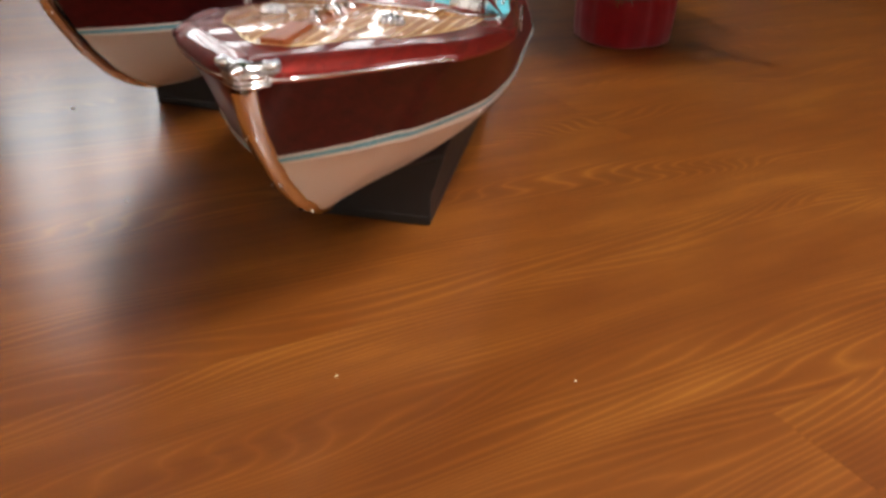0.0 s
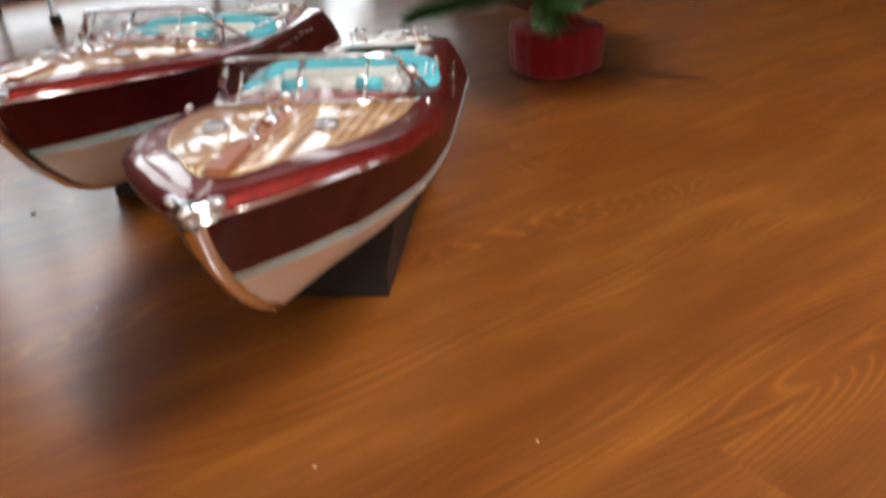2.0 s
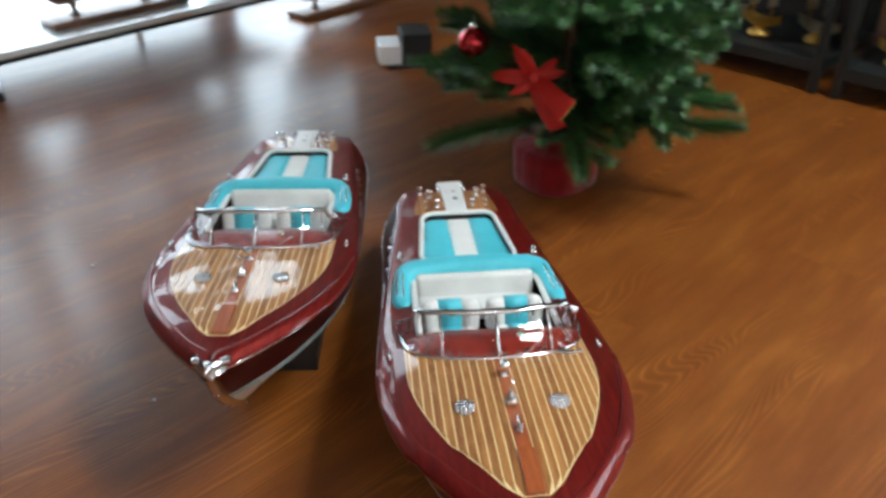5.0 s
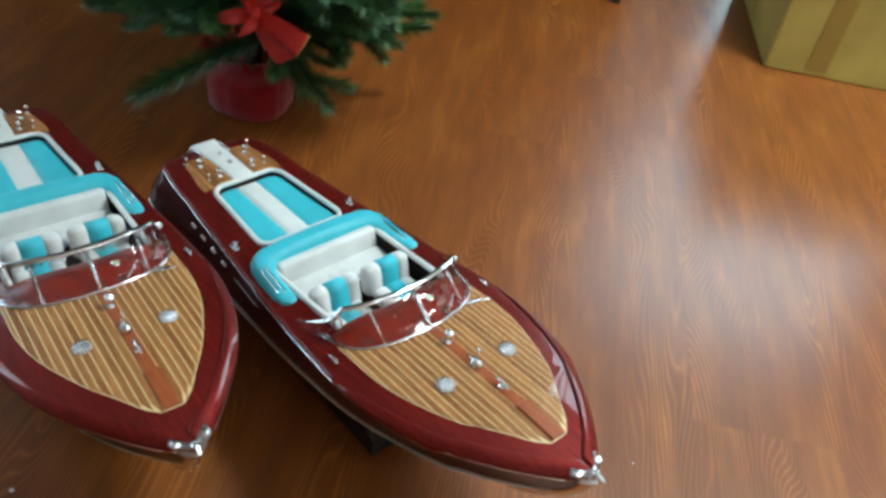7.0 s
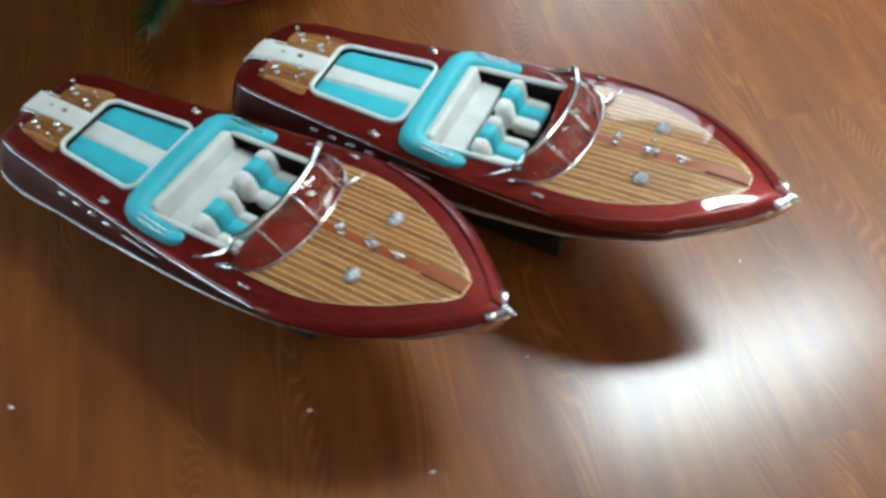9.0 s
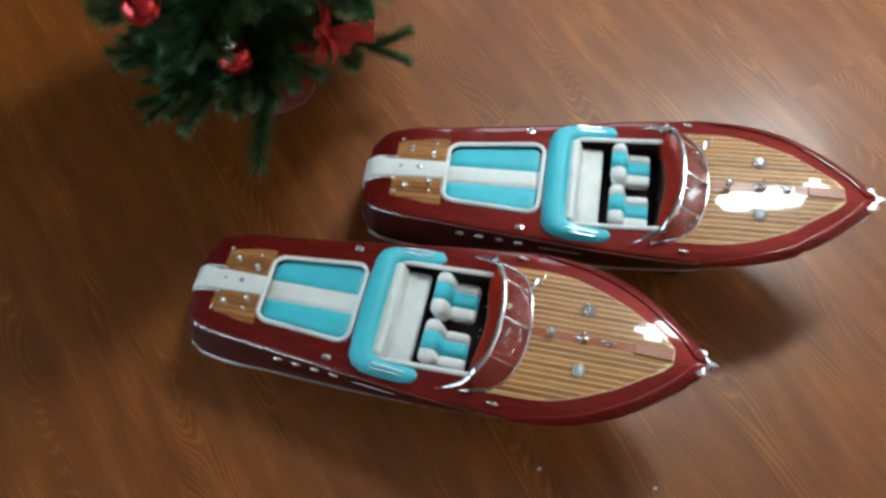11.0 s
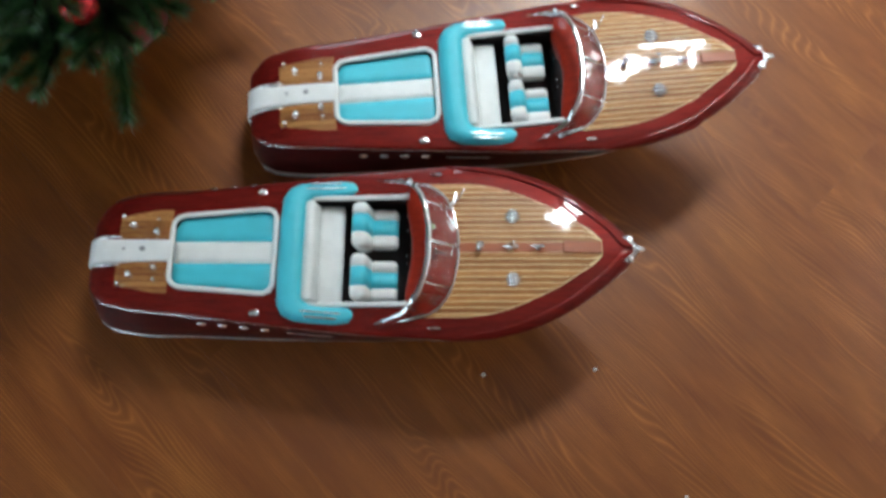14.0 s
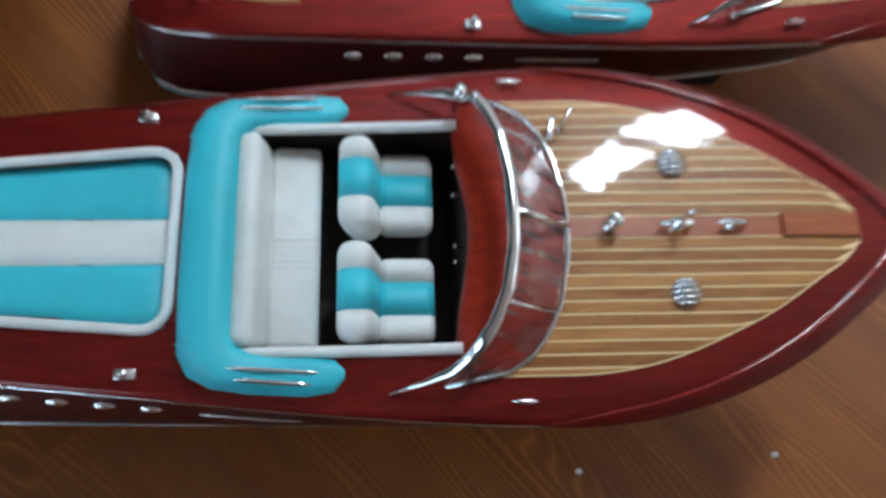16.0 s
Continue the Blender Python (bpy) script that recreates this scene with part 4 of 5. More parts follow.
for x, w in ((-0.06, 0.03), (0.065, 0.02)):
    bm = bmesh.new()
    box(bm, (x, 0, 0.875), (w, 0.04, 1.75), 0.002)
    part("door_frame", bm, BLACK_METAL, door, smooth=False)
bm = bmesh.new()
box(bm, (0.005, 0, 0.875), (0.1, 0.006, 1.75))
dp = part("door_pane", bm, GLASS, door, smooth=False)
dp.visible_shadow = False
bm = bmesh.new()
grid(bm, [[(-2, 0, -0.5), (2, 0, -0.5)], [(-2, 0, 2.5), (2, 0, 2.5)]])
YARD = bpy.data.materials.new("daylit_yard_backdrop")
YARD.use_nodes = True
_b = YARD.node_tree.nodes["Principled BSDF"]
_b.inputs["Base Color"].default_value = (0.7, 0.7, 0.7, 1)
_b.inputs["Emission Color"].default_value = (0.93, 0.97, 1.0, 1)
_b.inputs["Emission Strength"].default_value = 6.5
back2 = part("backdrop_2", bm, YARD)
back2.location, back2.rotation_euler = ruv(1.5, V1 + 0.6), (0, 0, ROOM)
tagged(back2, "overexposed white daylight beyond the narrow door", "backdrop", kind="structure")
window2 = thing("window_2", "high side window with black frame and bright daylight behind", "window", kind="structure")
window2.location, window2.rotation_euler = ruv(1.24, V1 + 0.03), (0, 0, ROOM)
for x in (-0.26, 0.72):
    bm = bmesh.new()
    box(bm, (x, 0, 1.3), (0.02, 0.04, 0.9), 0.002)
    part("mullion", bm, BLACK_METAL, window2, smooth=False)
for a, b in ((-0.25, -0.15), (0.0, 0.71)):
    bm = bmesh.new()
    box(bm, ((a + b) / 2, 0, 1.3), (b - a, 0.006, 0.9))
    pane = part("pane", bm, GLASS, window2, smooth=False)
    pane.visible_shadow = False
    bm = bmesh.new()
    box(bm, ((a + b) / 2, -0.01, 0.86), (b - a, 0.06, 0.02), 0.002)
    part("window_sill", bm, SILL, window2, smooth=False)
flat_slab("pillar", (0.772, 0.985), (0.075, 0.07), 0, TOP, mat("white_pillar_paint", (0.75, 0.76, 0.74), 0.6), "slim white painted pillar beside the display cabinets", "pillar", bevel=0.004)

# ---- low shelf along the window, with three old ship models ----
shelf = thing("window_shelf", "low white glass shelf on slim chrome posts along the window", "shelf")
shelf.location, shelf.rotation_euler = ruv(-0.77, -0.25), (0, 0, ROOM)
SHELF_TOP = mat("white_glass_shelf", (0.72, 0.76, 0.78), 0.15, 0, 0.6, 0.05)
bm = bmesh.new()
box(bm, (0, 0, 0.068), (0.25, 1.36, 0.012), 0.002)
part("shelf_board", bm, SHELF_TOP, shelf, smooth=False)
bm = bmesh.new()
box(bm, (0.118, 0, 0.058), (0.012, 1.36, 0.008), 0.001)
part("front_rail", bm, BLACK_METAL, shelf, smooth=False)
for y in (0.095, -0.6):
    bm = bmesh.new()
    lathe(bm, [(0.009, 0), (0.009, 0.012), (0.0062, 0.014), (0.0062, 0.95), (0.004, 0.955)], (0.129, y, 0), 14)
    post = part("post", bm, GREY_METAL, shelf)
    bm = bmesh.new()
    lathe(bm, [(0.0098, 0), (0.0098, 0.013), (0.007, 0.015)], (0.129, y, 0), 14)
    part("rubber_foot", bm, BLACK, post)
for y in (0.03, 0.45, -0.35):
    bm = bmesh.new()
    lathe(bm, [(0.006, 0), (0.006, 0.062)], (-0.06, y, 0), 10)
    part("leg", bm, BLACK_METAL, shelf)
flat_slab("storage_box", (-0.79, -0.62), (0.16, 0.66), 0, 0.056, mat("dark_brown_board", (0.03, 0.018, 0.014), 0.6), "flat dark brown storage box under the window shelf", "storage box", kind="", bevel=0.003)

SHIP_WOOD = lacquered_wood("old_ship_wood", (0.05, 0.026, 0.015), (0.13, 0.066, 0.036), (20, 60, 120), 0.5, 0.2)
SHIP_LOW = lacquered_wood("ship_bottom_wood", (0.1, 0.045, 0.028), (0.2, 0.095, 0.058), (20, 60, 120), 0.5, 0.2)
GOLD = mat("gilded_wood", (0.65, 0.4, 0.09), 0.35, 0.7)
# the ports' inner shade is put into this colour, on solid blocks
PORT = mat("gun_port_shadow", (0.02, 0.012, 0.01), 0.6)
SAIL = mat("tea_dyed_sail_cloth", (0.3, 0.24, 0.16), 0.8)


def build_ship(k, brace):
    """An old man-of-war, bow towards -y, keel on a varnished stand; k scales it, brace turns its yards."""
    ship = thing("ship_model", "dark wooden sailing ship model with gilded gun ports on a stand", "ship model", "ship models")

    def half(f):
        return 0.043 * k * min(1, (f / 0.28) ** 0.55 if f > 0 else 0) * (1 - 0.28 * max(0, f - 0.6) / 0.4)

    def station(f, t):
        y = k * (-0.17 + 0.34 * f)
        if f < 0.3:
            y += k * (0.075 * t ** 2.0) * (1 - f / 0.3)
        if f > 0.8:
            y -= k * (0.055 * t ** 2.4) * (f - 0.8) / 0.2
        top = k * (0.118 + 0.05 * max(0, f - 0.55) ** 1.3 + 0.03 * max(0, 0.25 - f))
        low = k * 0.0
        z = top + (low - top) * t
        w = half(f) * (1 - t**2.6) * (0.86 + 0.14 * math.sin(math.pi * min(1, t * 1.6)))
        return w, y, z + 0.03 * k
    for nm, t0, t1, mt in (("upper_hull", 0.0, 0.56, SHIP_WOOD), ("lower_hull", 0.56, 1.0, SHIP_LOW)):
        bm = bmesh.new()
        for s in (1, -1):
            rows = [[(s * station(i / 30, t0 + (t1 - t0) * j / 10)[0], *station(i / 30, t0 + (t1 - t0) * j / 10)[1:]) for j in range(11)] for i in range(31)]
            grid(bm, rows)
            grid(bm, [[Vector(p) for p in rows[-1]], [Vector((0, p[1] + 0.004 * k, p[2])) for p in rows[-1]]])
        bmesh.ops.remove_doubles(bm, verts=bm.verts[:], dist=1e-5)
        part(nm, bm, mt, ship)
    bm = bmesh.new()
    rows = [[(a * station(i / 30, 0.03)[0], station(i / 30, 0.03)[1], station(i / 30, 0.03)[2]) for a in (-1, 0, 1)] for i in range(31)]
    grid(bm, rows)
    part("ship_deck", bm, SHIP_LOW, ship)
    for t, r in ((0.03, 0.0022), (0.2, 0.0014), (0.36, 0.0016), (0.5, 0.0016)):
        for s in (1, -1):
            bm = bmesh.new()
            sweep(bm, [(s * (station(i / 24, t)[0] + 0.0008), *station(i / 24, t)[1:]) for i in range(1, 25)], r * k, 6)
            part("wale", bm, GOLD if t in (0.2, 0.36) else SHIP_WOOD, ship)
    for s in (1, -1):
        for i in range(23):
            f = (0.2 if i < 11 else 0.166) + 0.068 * (i % 11 if i < 22 else 11)
            w, y, z = station(f, 0.28 if i < 11 else 0.43)
            bm = bmesh.new()
            box(bm, (s * (w + 0.0008), y, z), (0.004, 0.0095 * k, 0.009 * k), 0.0006)
            lid = part("gun_port", bm, GOLD, ship)
            bm = bmesh.new()
            box(bm, (s * (w + 0.002), y, z), (0.0036, 0.006 * k, 0.006 * k))
            part("port_opening", bm, PORT, lid, smooth=False)
    bm = bmesh.new()
    box(bm, (0, k * 0.0, 0.006), (0.06 * k, 0.24 * k, 0.012), 0.003)
    part("stand_board", bm, SHIP_LOW, ship)
    for y in (-0.07, 0.055):
        bm = bmesh.new()
        lathe(bm, [(0.011 * k, 0.011), (0.006 * k, 0.016), (0.0045 * k, 0.024), (0.008 * k, 0.034 * k)], (0, y * k, 0), 10)
        part("pedestal", bm, SHIP_WOOD, ship)
    # unseen rig, added so that its turned sails block window light
    if brace is not None:
        cb, sb = math.cos(radians(brace)), math.sin(radians(brace))
        for y, h in ((-0.09, 0.5), (0.02, 0.58), (0.11, 0.45)):
            bm = bmesh.new()
            sweep(bm, [(0, y * k, 0.12 * k), (0, y * k, 0.12 * k + h * k)], [0.005 * k, 0.002 * k], 8)
            part("mast", bm, SHIP_WOOD, ship)
            for q in (0.3, 0.58, 0.82):
                bm = bmesh.new()
                hw = 0.085 * k * (1 - 0.55 * q)
                rows = []
                for i in range(9):
                    a = i / 8
                    zz = 0.12 * k + h * k * (q + 0.1 - 0.22 * a)
                    belly = -0.006 * k - 0.03 * k * math.sin(math.pi * (0.25 + 0.65 * a))
                    rows.append([(hw * (1 + 0.15 * a) * b * cb - belly * (1 - b * b * 0.6) * sb, y * k + hw * b * sb + belly * (1 - b * b * 0.6) * cb, zz) for b in (-1, -0.5, 0, 0.5, 1)])
                grid(bm, rows)
                bmesh.ops.solidify(bm, geom=bm.faces[:], thickness=0.0012)
                part("sail", bm, SAIL, ship)
    return ship


for u, v, k, z, brace in ((-0.725, 0.115, 1.12, 0.0745, 55), (-0.8, -0.27, 1.35, 0.0745, 0), (-0.66, 0.6, 1.05, 0.0, 55)):
    ship = build_ship(k, brace)
    ship.location, ship.rotation_euler = ruv(u, v, z), (0, 0, ROOM)

small = thing("plinth_box", "small black box with a white end panel on the floor", "box")
small.location, small.rotation_euler = Vector((-0.522, 0.102, 0)) * U, (0, 0, radians(8))
bm = bmesh.new()
box(bm, (0, 0.024, 0.034), (0.07, 0.054, 0.056), 0.002)
part("body", bm, BLACK, small, smooth=False)
bm = bmesh.new()
box(bm, (0.0, -0.0245, 0.024), (0.062, 0.042, 0.036), 0.003)
part("end_panel", bm, SILL, small, "white end panel", smooth=False)
bm = bmesh.new()
box(bm, (0.0, 0.012, 0.003), (0.076, 0.084, 0.006), 0.001)
part("base", bm, BLACK, small, smooth=False)

# ---- black display cabinets with gilded models ----


def gilded_model(at, seed):
    r = random.Random(seed)
    g = thing("gilded_ornament", "small gilded ship ornament on a cabinet shelf", "ornament", "gilded ornaments")
    g.location, g.rotation_euler = at, (0, 0, ROOM + r.uniform(-0.3, 0.3))
    bm = bmesh.new()
    lathe(bm, [(0.02, 0), (0.021, 0.006), (0.012, 0.01), (0.01, 0.018)], (0, 0, 0), 12)
    part("base", bm, GOLD, g)
    bm = bmesh.new()
    rows = []
    for i in range(13):
        f = -1 + i / 6
        w = 0.017 * (1 - abs(f) ** 2.4)
        rows.append([(f * (0.036 + 0.004 * (seed % 4)), w * math.cos(a), 0.03 + 0.012 * f * f + 0.016 * math.sin(a)) for a in [math.pi + math.pi * j / 8 for j in range(9)]])
    grid(bm, rows)
    bmesh.ops.solidify(bm, geom=bm.faces[:], thickness=0.002)
    part("hull", bm, mat_pale if seed % 2 else GOLD, g)
    for x in (-0.02, 0.015):
        bm = bmesh.new()
        sweep(bm, [(x, 0, 0.02), (x, 0, 0.1)], [0.0022, 0.001], 6)
        part("mast", bm, GOLD, g)
        for q in (0.05, 0.075):
            bm = bmesh.new()
            grid(bm, [[(x - 0.004 + 0.004 * c * c, 0.018 * c, q + 0.02 * d) for c in (-1, -0.5, 0, 0.5, 1)] for d in (0, 0.5, 1)])
            bmesh.ops.solidify(bm, geom=bm.faces[:], thickness=0.001)
            part("sail", bm, mat_pale, g)


mat_pale = mat("pale_gilt", (0.6, 0.55, 0.42), 0.5, 0.2)
SMOKY = mat("smoky_shelf_glass", (0.02, 0.022, 0.021), 0.45)
CAB_BACK = mat("dark_cabinet_back", (0.025, 0.018, 0.014), 0.5)
for n, (ua, ub) in enumerate(((0.345, 0.7), (-0.035, 0.32), (-0.41, -0.06))):
    w = ub - ua
    cab = thing("display_cabinet", "black metal display cabinet with glass shelves and gilded models", "display cabinet", "display cabinets")
    cab.location, cab.rotation_euler = ruv((ua + ub) / 2, 0.93), (0, 0, ROOM)
    for sx in (-1, 1):
        for sy in (-1, 1):
            bm = bmesh.new()
            box(bm, (sx * (w / 2 - 0.007), sy * 0.113, 0.6), (0.014, 0.014, 1.2), 0.0015)
            part("upright", bm, BLACK_METAL, cab, smooth=False)
    for z in (0.045, 0.33, 0.62, 0.91, 1.19):
        bm = bmesh.new()
        for sy in (-1, 1):
            box(bm, (0, sy * 0.113, z), (w - 0.028, 0.012, 0.02), 0.001)
        for sx in (-1, 1):
            box(bm, (sx * (w / 2 - 0.007), 0, z), (0.012, 0.21, 0.02), 0.001)
        part("shelf_frame", bm, BLACK_METAL, cab, smooth=False)
        bm = bmesh.new()
        box(bm, (0, 0, z + 0.006), (w - 0.03, 0.21, 0.005))
        part("shelf", bm, SMOKY, cab, smooth=False)
    bm = bmesh.new()
    box(bm, (0, 0.116, 0.61), (w - 0.03, 0.004, 1.14))
    part("back_panel", bm, CAB_BACK, cab, smooth=False)
    for i, du in enumerate((0.07, 0.16, 0.25, 0.32) if n == 0 else (0.05, 0.12, 0.21, 0.3)):
        for zi, z in enumerate((0.056, 0.341)):
            gilded_model(ruv(ua + du + 0.02 * zi, 0.88 + 0.03 * (i % 2), z), 10 * n + i + 3 * zi)

# ---- cardboard box ----
carton = thing("cardboard_box", "large plain yellow-brown cardboard box closed with tape", "cardboard box")
carton.location, carton.rotation_euler = ruv(0.945, 0.672), (0, 0, ROOM)
CARD = mat("yellowish_cardboard", (0.4, 0.31, 0.06), 0.75)
nt, b, add = nodes_of(CARD)
n1 = add("ShaderNodeTexNoise", Scale=9.0, Detail=4.0)
n2 = add("ShaderNodeTexWave", Scale=120.0, Distortion=0.3)
nt.links.new(coords(nt, (1, 1, 1)), n1.inputs["Vector"])
nt.links.new(ramp(nt, n1.outputs[0], [(0.3, (0.34, 0.26, 0.05)), (0.7, (0.46, 0.36, 0.08))]), b.inputs["Base Color"])
bump(nt, b, n2.outputs[0], 0.08, 0.0005)
bm = bmesh.new()
box(bm, (0.26, 0.18, 0.17), (0.52, 0.36, 0.34), 0.004)
part("carton", bm, CARD, carton, smooth=False)
for y in (0.09, 0.27):
    bm = bmesh.new()
    box(bm, (0.26, y, 0.3415), (0.516, 0.176, 0.003), 0.001)
    part("flap", bm, CARD, carton, smooth=False)
TAPE = mat("brown_packing_tape", (0.3, 0.2, 0.036), 0.3)
bm = bmesh.new()
box(bm, (0.085, -0.0006, 0.075), (0.035, 0.0012, 0.13), turn=None)
part("tape", bm, TAPE, carton, "brown packing tape", smooth=False)

# ---- small tabletop Christmas tree in a red wrapped pot ----
TREE = Vector((-0.02, 0.327, 0.0))
NEEDLE = mat("dark_green_needles", (0.042, 0.122, 0.037), 0.5)
FRESH = mat("fresh_green_needles", (0.085, 0.225, 0.052), 0.5)
FROST = mat("frosted_needle_tips", (0.3, 0.38, 0.33), 0.7)
BARK = mat("brown_trunk", (0.06, 0.035, 0.02), 0.8)
RED_CLOTH = mat("red_felt_wrap", (0.2, 0.006, 0.012), 0.85)
nt, b, add = nodes_of(RED_CLOTH)
n1 = add("ShaderNodeTexNoise", Scale=40.0, Detail=4.0)
nt.links.new(coords(nt, (1, 1, 1)), n1.inputs["Vector"])
nt.links.new(ramp(nt, n1.outputs[0], [(0.3, (0.4, 0.008, 0.016)), (0.7, (0.55, 0.012, 0.024))]), b.inputs["Base Color"])
b.inputs["Sheen Weight"].default_value = 0.4
RIBBON = mat("red_satin_ribbon", (0.62, 0.026, 0.018), 0.4)
BAUBLE = mat("red_glass_bauble", (0.62, 0.008, 0.016), 0.1, 0.75, 1.0, 0.03)
GOLD_BALL = mat("gold_bauble", (0.75, 0.62, 0.3), 0.15, 0.9)

tree = thing("christmas_tree", "artificial Christmas tree with frosted tips in a red wrapped pot", "christmas tree")
tree.location = TREE * U
bm = bmesh.new()
rows = []
for z, r, fold in ((0.0, 0.045, 0.05), (0.003, 0.0485, 0.06), (0.02, 0.0495, 0.08), (0.04, 0.05, 0.1), (0.05, 0.0495, 0.12), (0.054, 0.047, 0.16), (0.055, 0.038, 0.2), (0.06, 0.026, 0.25), (0.068, 0.022, 0.3), (0.076, 0.034, 0.5), (0.083, 0.05, 0.8)):
    ring = []
    for i in range(72):
        a = 2 * math.pi * i / 72
        q = 1.09 * r * (1 + 0.05 * math.cos(4 * a + 0.6) + fold * 0.5 * (math.sin(5 * a) * 0.5 + math.sin(13 * a + 1) * 0.3 + math.sin(23 * a) * 0.2))
        ring.append((q * math.cos(a) - 0.02, q * math.sin(a) - 0.006, z + (0.008 * math.sin(5 * a) if z > 0.08 else 0)))
    rows.append(ring)
vs = grid(bm, rows, True)
bm.faces.new(vs[0])
bmesh.ops.solidify(bm, geom=bm.faces[:], thickness=0.0012)
part("pot_wrap", bm, RED_CLOTH, tree, "gathered red felt wrap")
bm = bmesh.new()
sweep(bm, [(-0.02, -0.006, 0.01), (-0.012, -0.004, 0.1), (0.002, 0, 0.2), (0, 0.002, 0.6), (0, 0, 0.94)], [0.011, 0.01, 0.009, 0.006, 0.002], 10)
part("trunk", bm, BARK, tree)


def twig(bm, a, b_, r, rnd, tip=True, sag=0.0):
    """A bottle-brush twig of needles from a to b_."""
    a, b_ = Vector(a), Vector(b_)
    d = b_ - a
    n = max(6, int(d.length / 0.0019))
    up = Vector((0, 0, 1)) if abs(d.normalized().z) < 0.9 else Vector((1, 0, 0))
    s = d.normalized().cross(up).normalized()
    t = s.cross(d.normalized())
    pts = [a + d * (i / 6) + Vector((0, 0, -sag * math.sin(math.pi * i / 6))) for i in range(7)]
    n0 = len(bm.faces)
    sweep(bm, pts, [0.0016] * 6 + [0.0008], 5)
    bm.faces.ensure_lookup_table()
    for f in bm.faces[n0:]:
        f.material_index = 2
    dn = d.normalized()
    for i in range(n):
        f = (i + rnd.random()) / n
        base = a + d * f + Vector((0, 0, -sag * math.sin(math.pi * f)))
        rr = r * 1.35 * (1 - 0.3 * f**4)
        for k in range(15):
            ang = rnd.uniform(0, 2 * math.pi)
            side = s * math.cos(ang) + t * math.sin(ang)
            lean = rnd.uniform(0.5, 1.0)
            e = base + (side * math.sin(lean) + dn * math.cos(lean)) * rr * rnd.uniform(0.75, 1.25)
            w = dn.cross(side).normalized() * 0.00055
            v1, v2, v3, v4 = (bm.verts.new(p) for p in (base - w, base + w, e + w * 0.35, e - w * 0.35))
            q = bm.faces.new((v1, v2, v3, v4))
            q.material_index = 1 if (tip and f > 0.9 and rnd.random() < 0.15) else (3 if rnd.random() < 0.35 else 0)


def branch(root, tip, rnd, side=5, r=0.0138, sag=0.0):
    bm = bmesh.new()
    root, tip = Vector(root), Vector(tip)
    d = tip - root
    twig(bm, root, tip, r, rnd, True, sag)
    sd = d.cross(Vector((0, 0, 1))).normalized()
    for k in range(side):
        f = 0.22 + 0.63 * (k + rnd.uniform(0, 0.6)) / max(side, 1)
        sg = 1 if k % 2 else -1
        o = root + d * f + Vector((0, 0, -sag * math.sin(math.pi * f)))
        ln = d.length * rnd.uniform(0.28, 0.4) * (1.15 - f * 0.5)
        way = (d.normalized() * 0.75 + sd * sg * rnd.uniform(0.45, 0.8) + Vector((0, 0, rnd.uniform(-0.2, 0.25)))).normalized()
        twig(bm, o, o + way * ln, r * 0.92, rnd)
    me = bpy.data.meshes.new("branch")
    bm.to_mesh(me)
    bm.free()
    me.transform(Matrix.Scale(U, 4))
    for mt in (NEEDLE, FROST, BARK, FRESH):
        me.materials.append(mt)
    return me


rnd = random.Random(11)
KEEP_CLEAR = [Vector(p) - TREE for p in ((-0.009, 0.208, 0.202), (-0.037, 0.143, 0.342), (0.03, 0.467, 0.2), (0.066, 0.272, 0.185), (0.11, 0.3, 0.165), (0.04, 0.24, 0.18), (0.08, 0.265, 0.21))]
# the ornaments hang on the outside of the foliage, free towards the front and above
KEEP_CLEAR += [p + Vector((0.32, -0.5, 0.8)) * k for p in KEEP_CLEAR[:2] for k in (0.04, 0.08, 0.13)]
KEEP_CLEAR += [p + Vector((0.95, 0.05, 0.15)) * k for p in KEEP_CLEAR[3:7] for k in (0.03, 0.06)]
KEEP_CLEAR += [p + Vector((0.25, -0.55, 0.8)) * k for p in KEEP_CLEAR[3:7] for k in (0.04, 0.08, 0.12)]


def clear_of(root, tip, gap):
    root, tip = Vector(root), Vector(tip)
    d = tip - root
    for p in KEEP_CLEAR:
        f = min(max((p - root).dot(d) / d.length_squared, 0), 1)
        if f > 0.35 and (root + d * f - p).length < gap:
            return False
    return True


# the low outer branches
for tip, zr, side, sag in (((0.026, -0.17, 0.075), 0.105, 0, -0.004), ((0.065, 0.2, 0.114), 0.11, 1, 0.004), ((0.168, -0.006, 0.1), 0.12, 3, -0.01), ((0.1, 0.0, 0.084), 0.12, 1, -0.006),
                           ((-0.026, -0.196, 0.167), 0.15, 4, 0.0), ((0.085, 0.17, 0.185), 0.17, 4, 0.0), ((0.085, -0.14, 0.2), 0.17, 3, 0.0), ((-0.09, -0.17, 0.13), 0.13, 4, 0.0),
                           ((0.12, 0.12, 0.13), 0.13, 4, 0.0), ((0.12, 0.17, 0.16), 0.15, 3, 0), ((0.15, 0.07, 0.19), 0.17, 4, 0), ((0.04, -0.12, 0.16), 0.15, 4, 0.0), ((0.1, 0.06, 0.12), 0.12, 4, 0), ((0.02, 0.17, 0.14), 0.13, 4, 0), ((-0.15, -0.1, 0.12), 0.12, 4, 0), ((-0.17, 0.04, 0.13), 0.12, 4, 0), ((-0.1, 0.16, 0.12), 0.12, 4, 0)):
    mesh = branch((0, 0, zr), tip, rnd, side, (0.0225, 0.021)[side] if side < 2 else 0.0138, sag)
    if side == 4 and not clear_of((0, 0, zr), tip, 0.026):
        continue
    ob = new("branch", mesh)
    ob.parent = tree
protos = [branch((0, 0, 0), (1 * l, 0, 0.02), rnd, 8) for l in (0.19, 0.165, 0.135, 0.105, 0.075)]
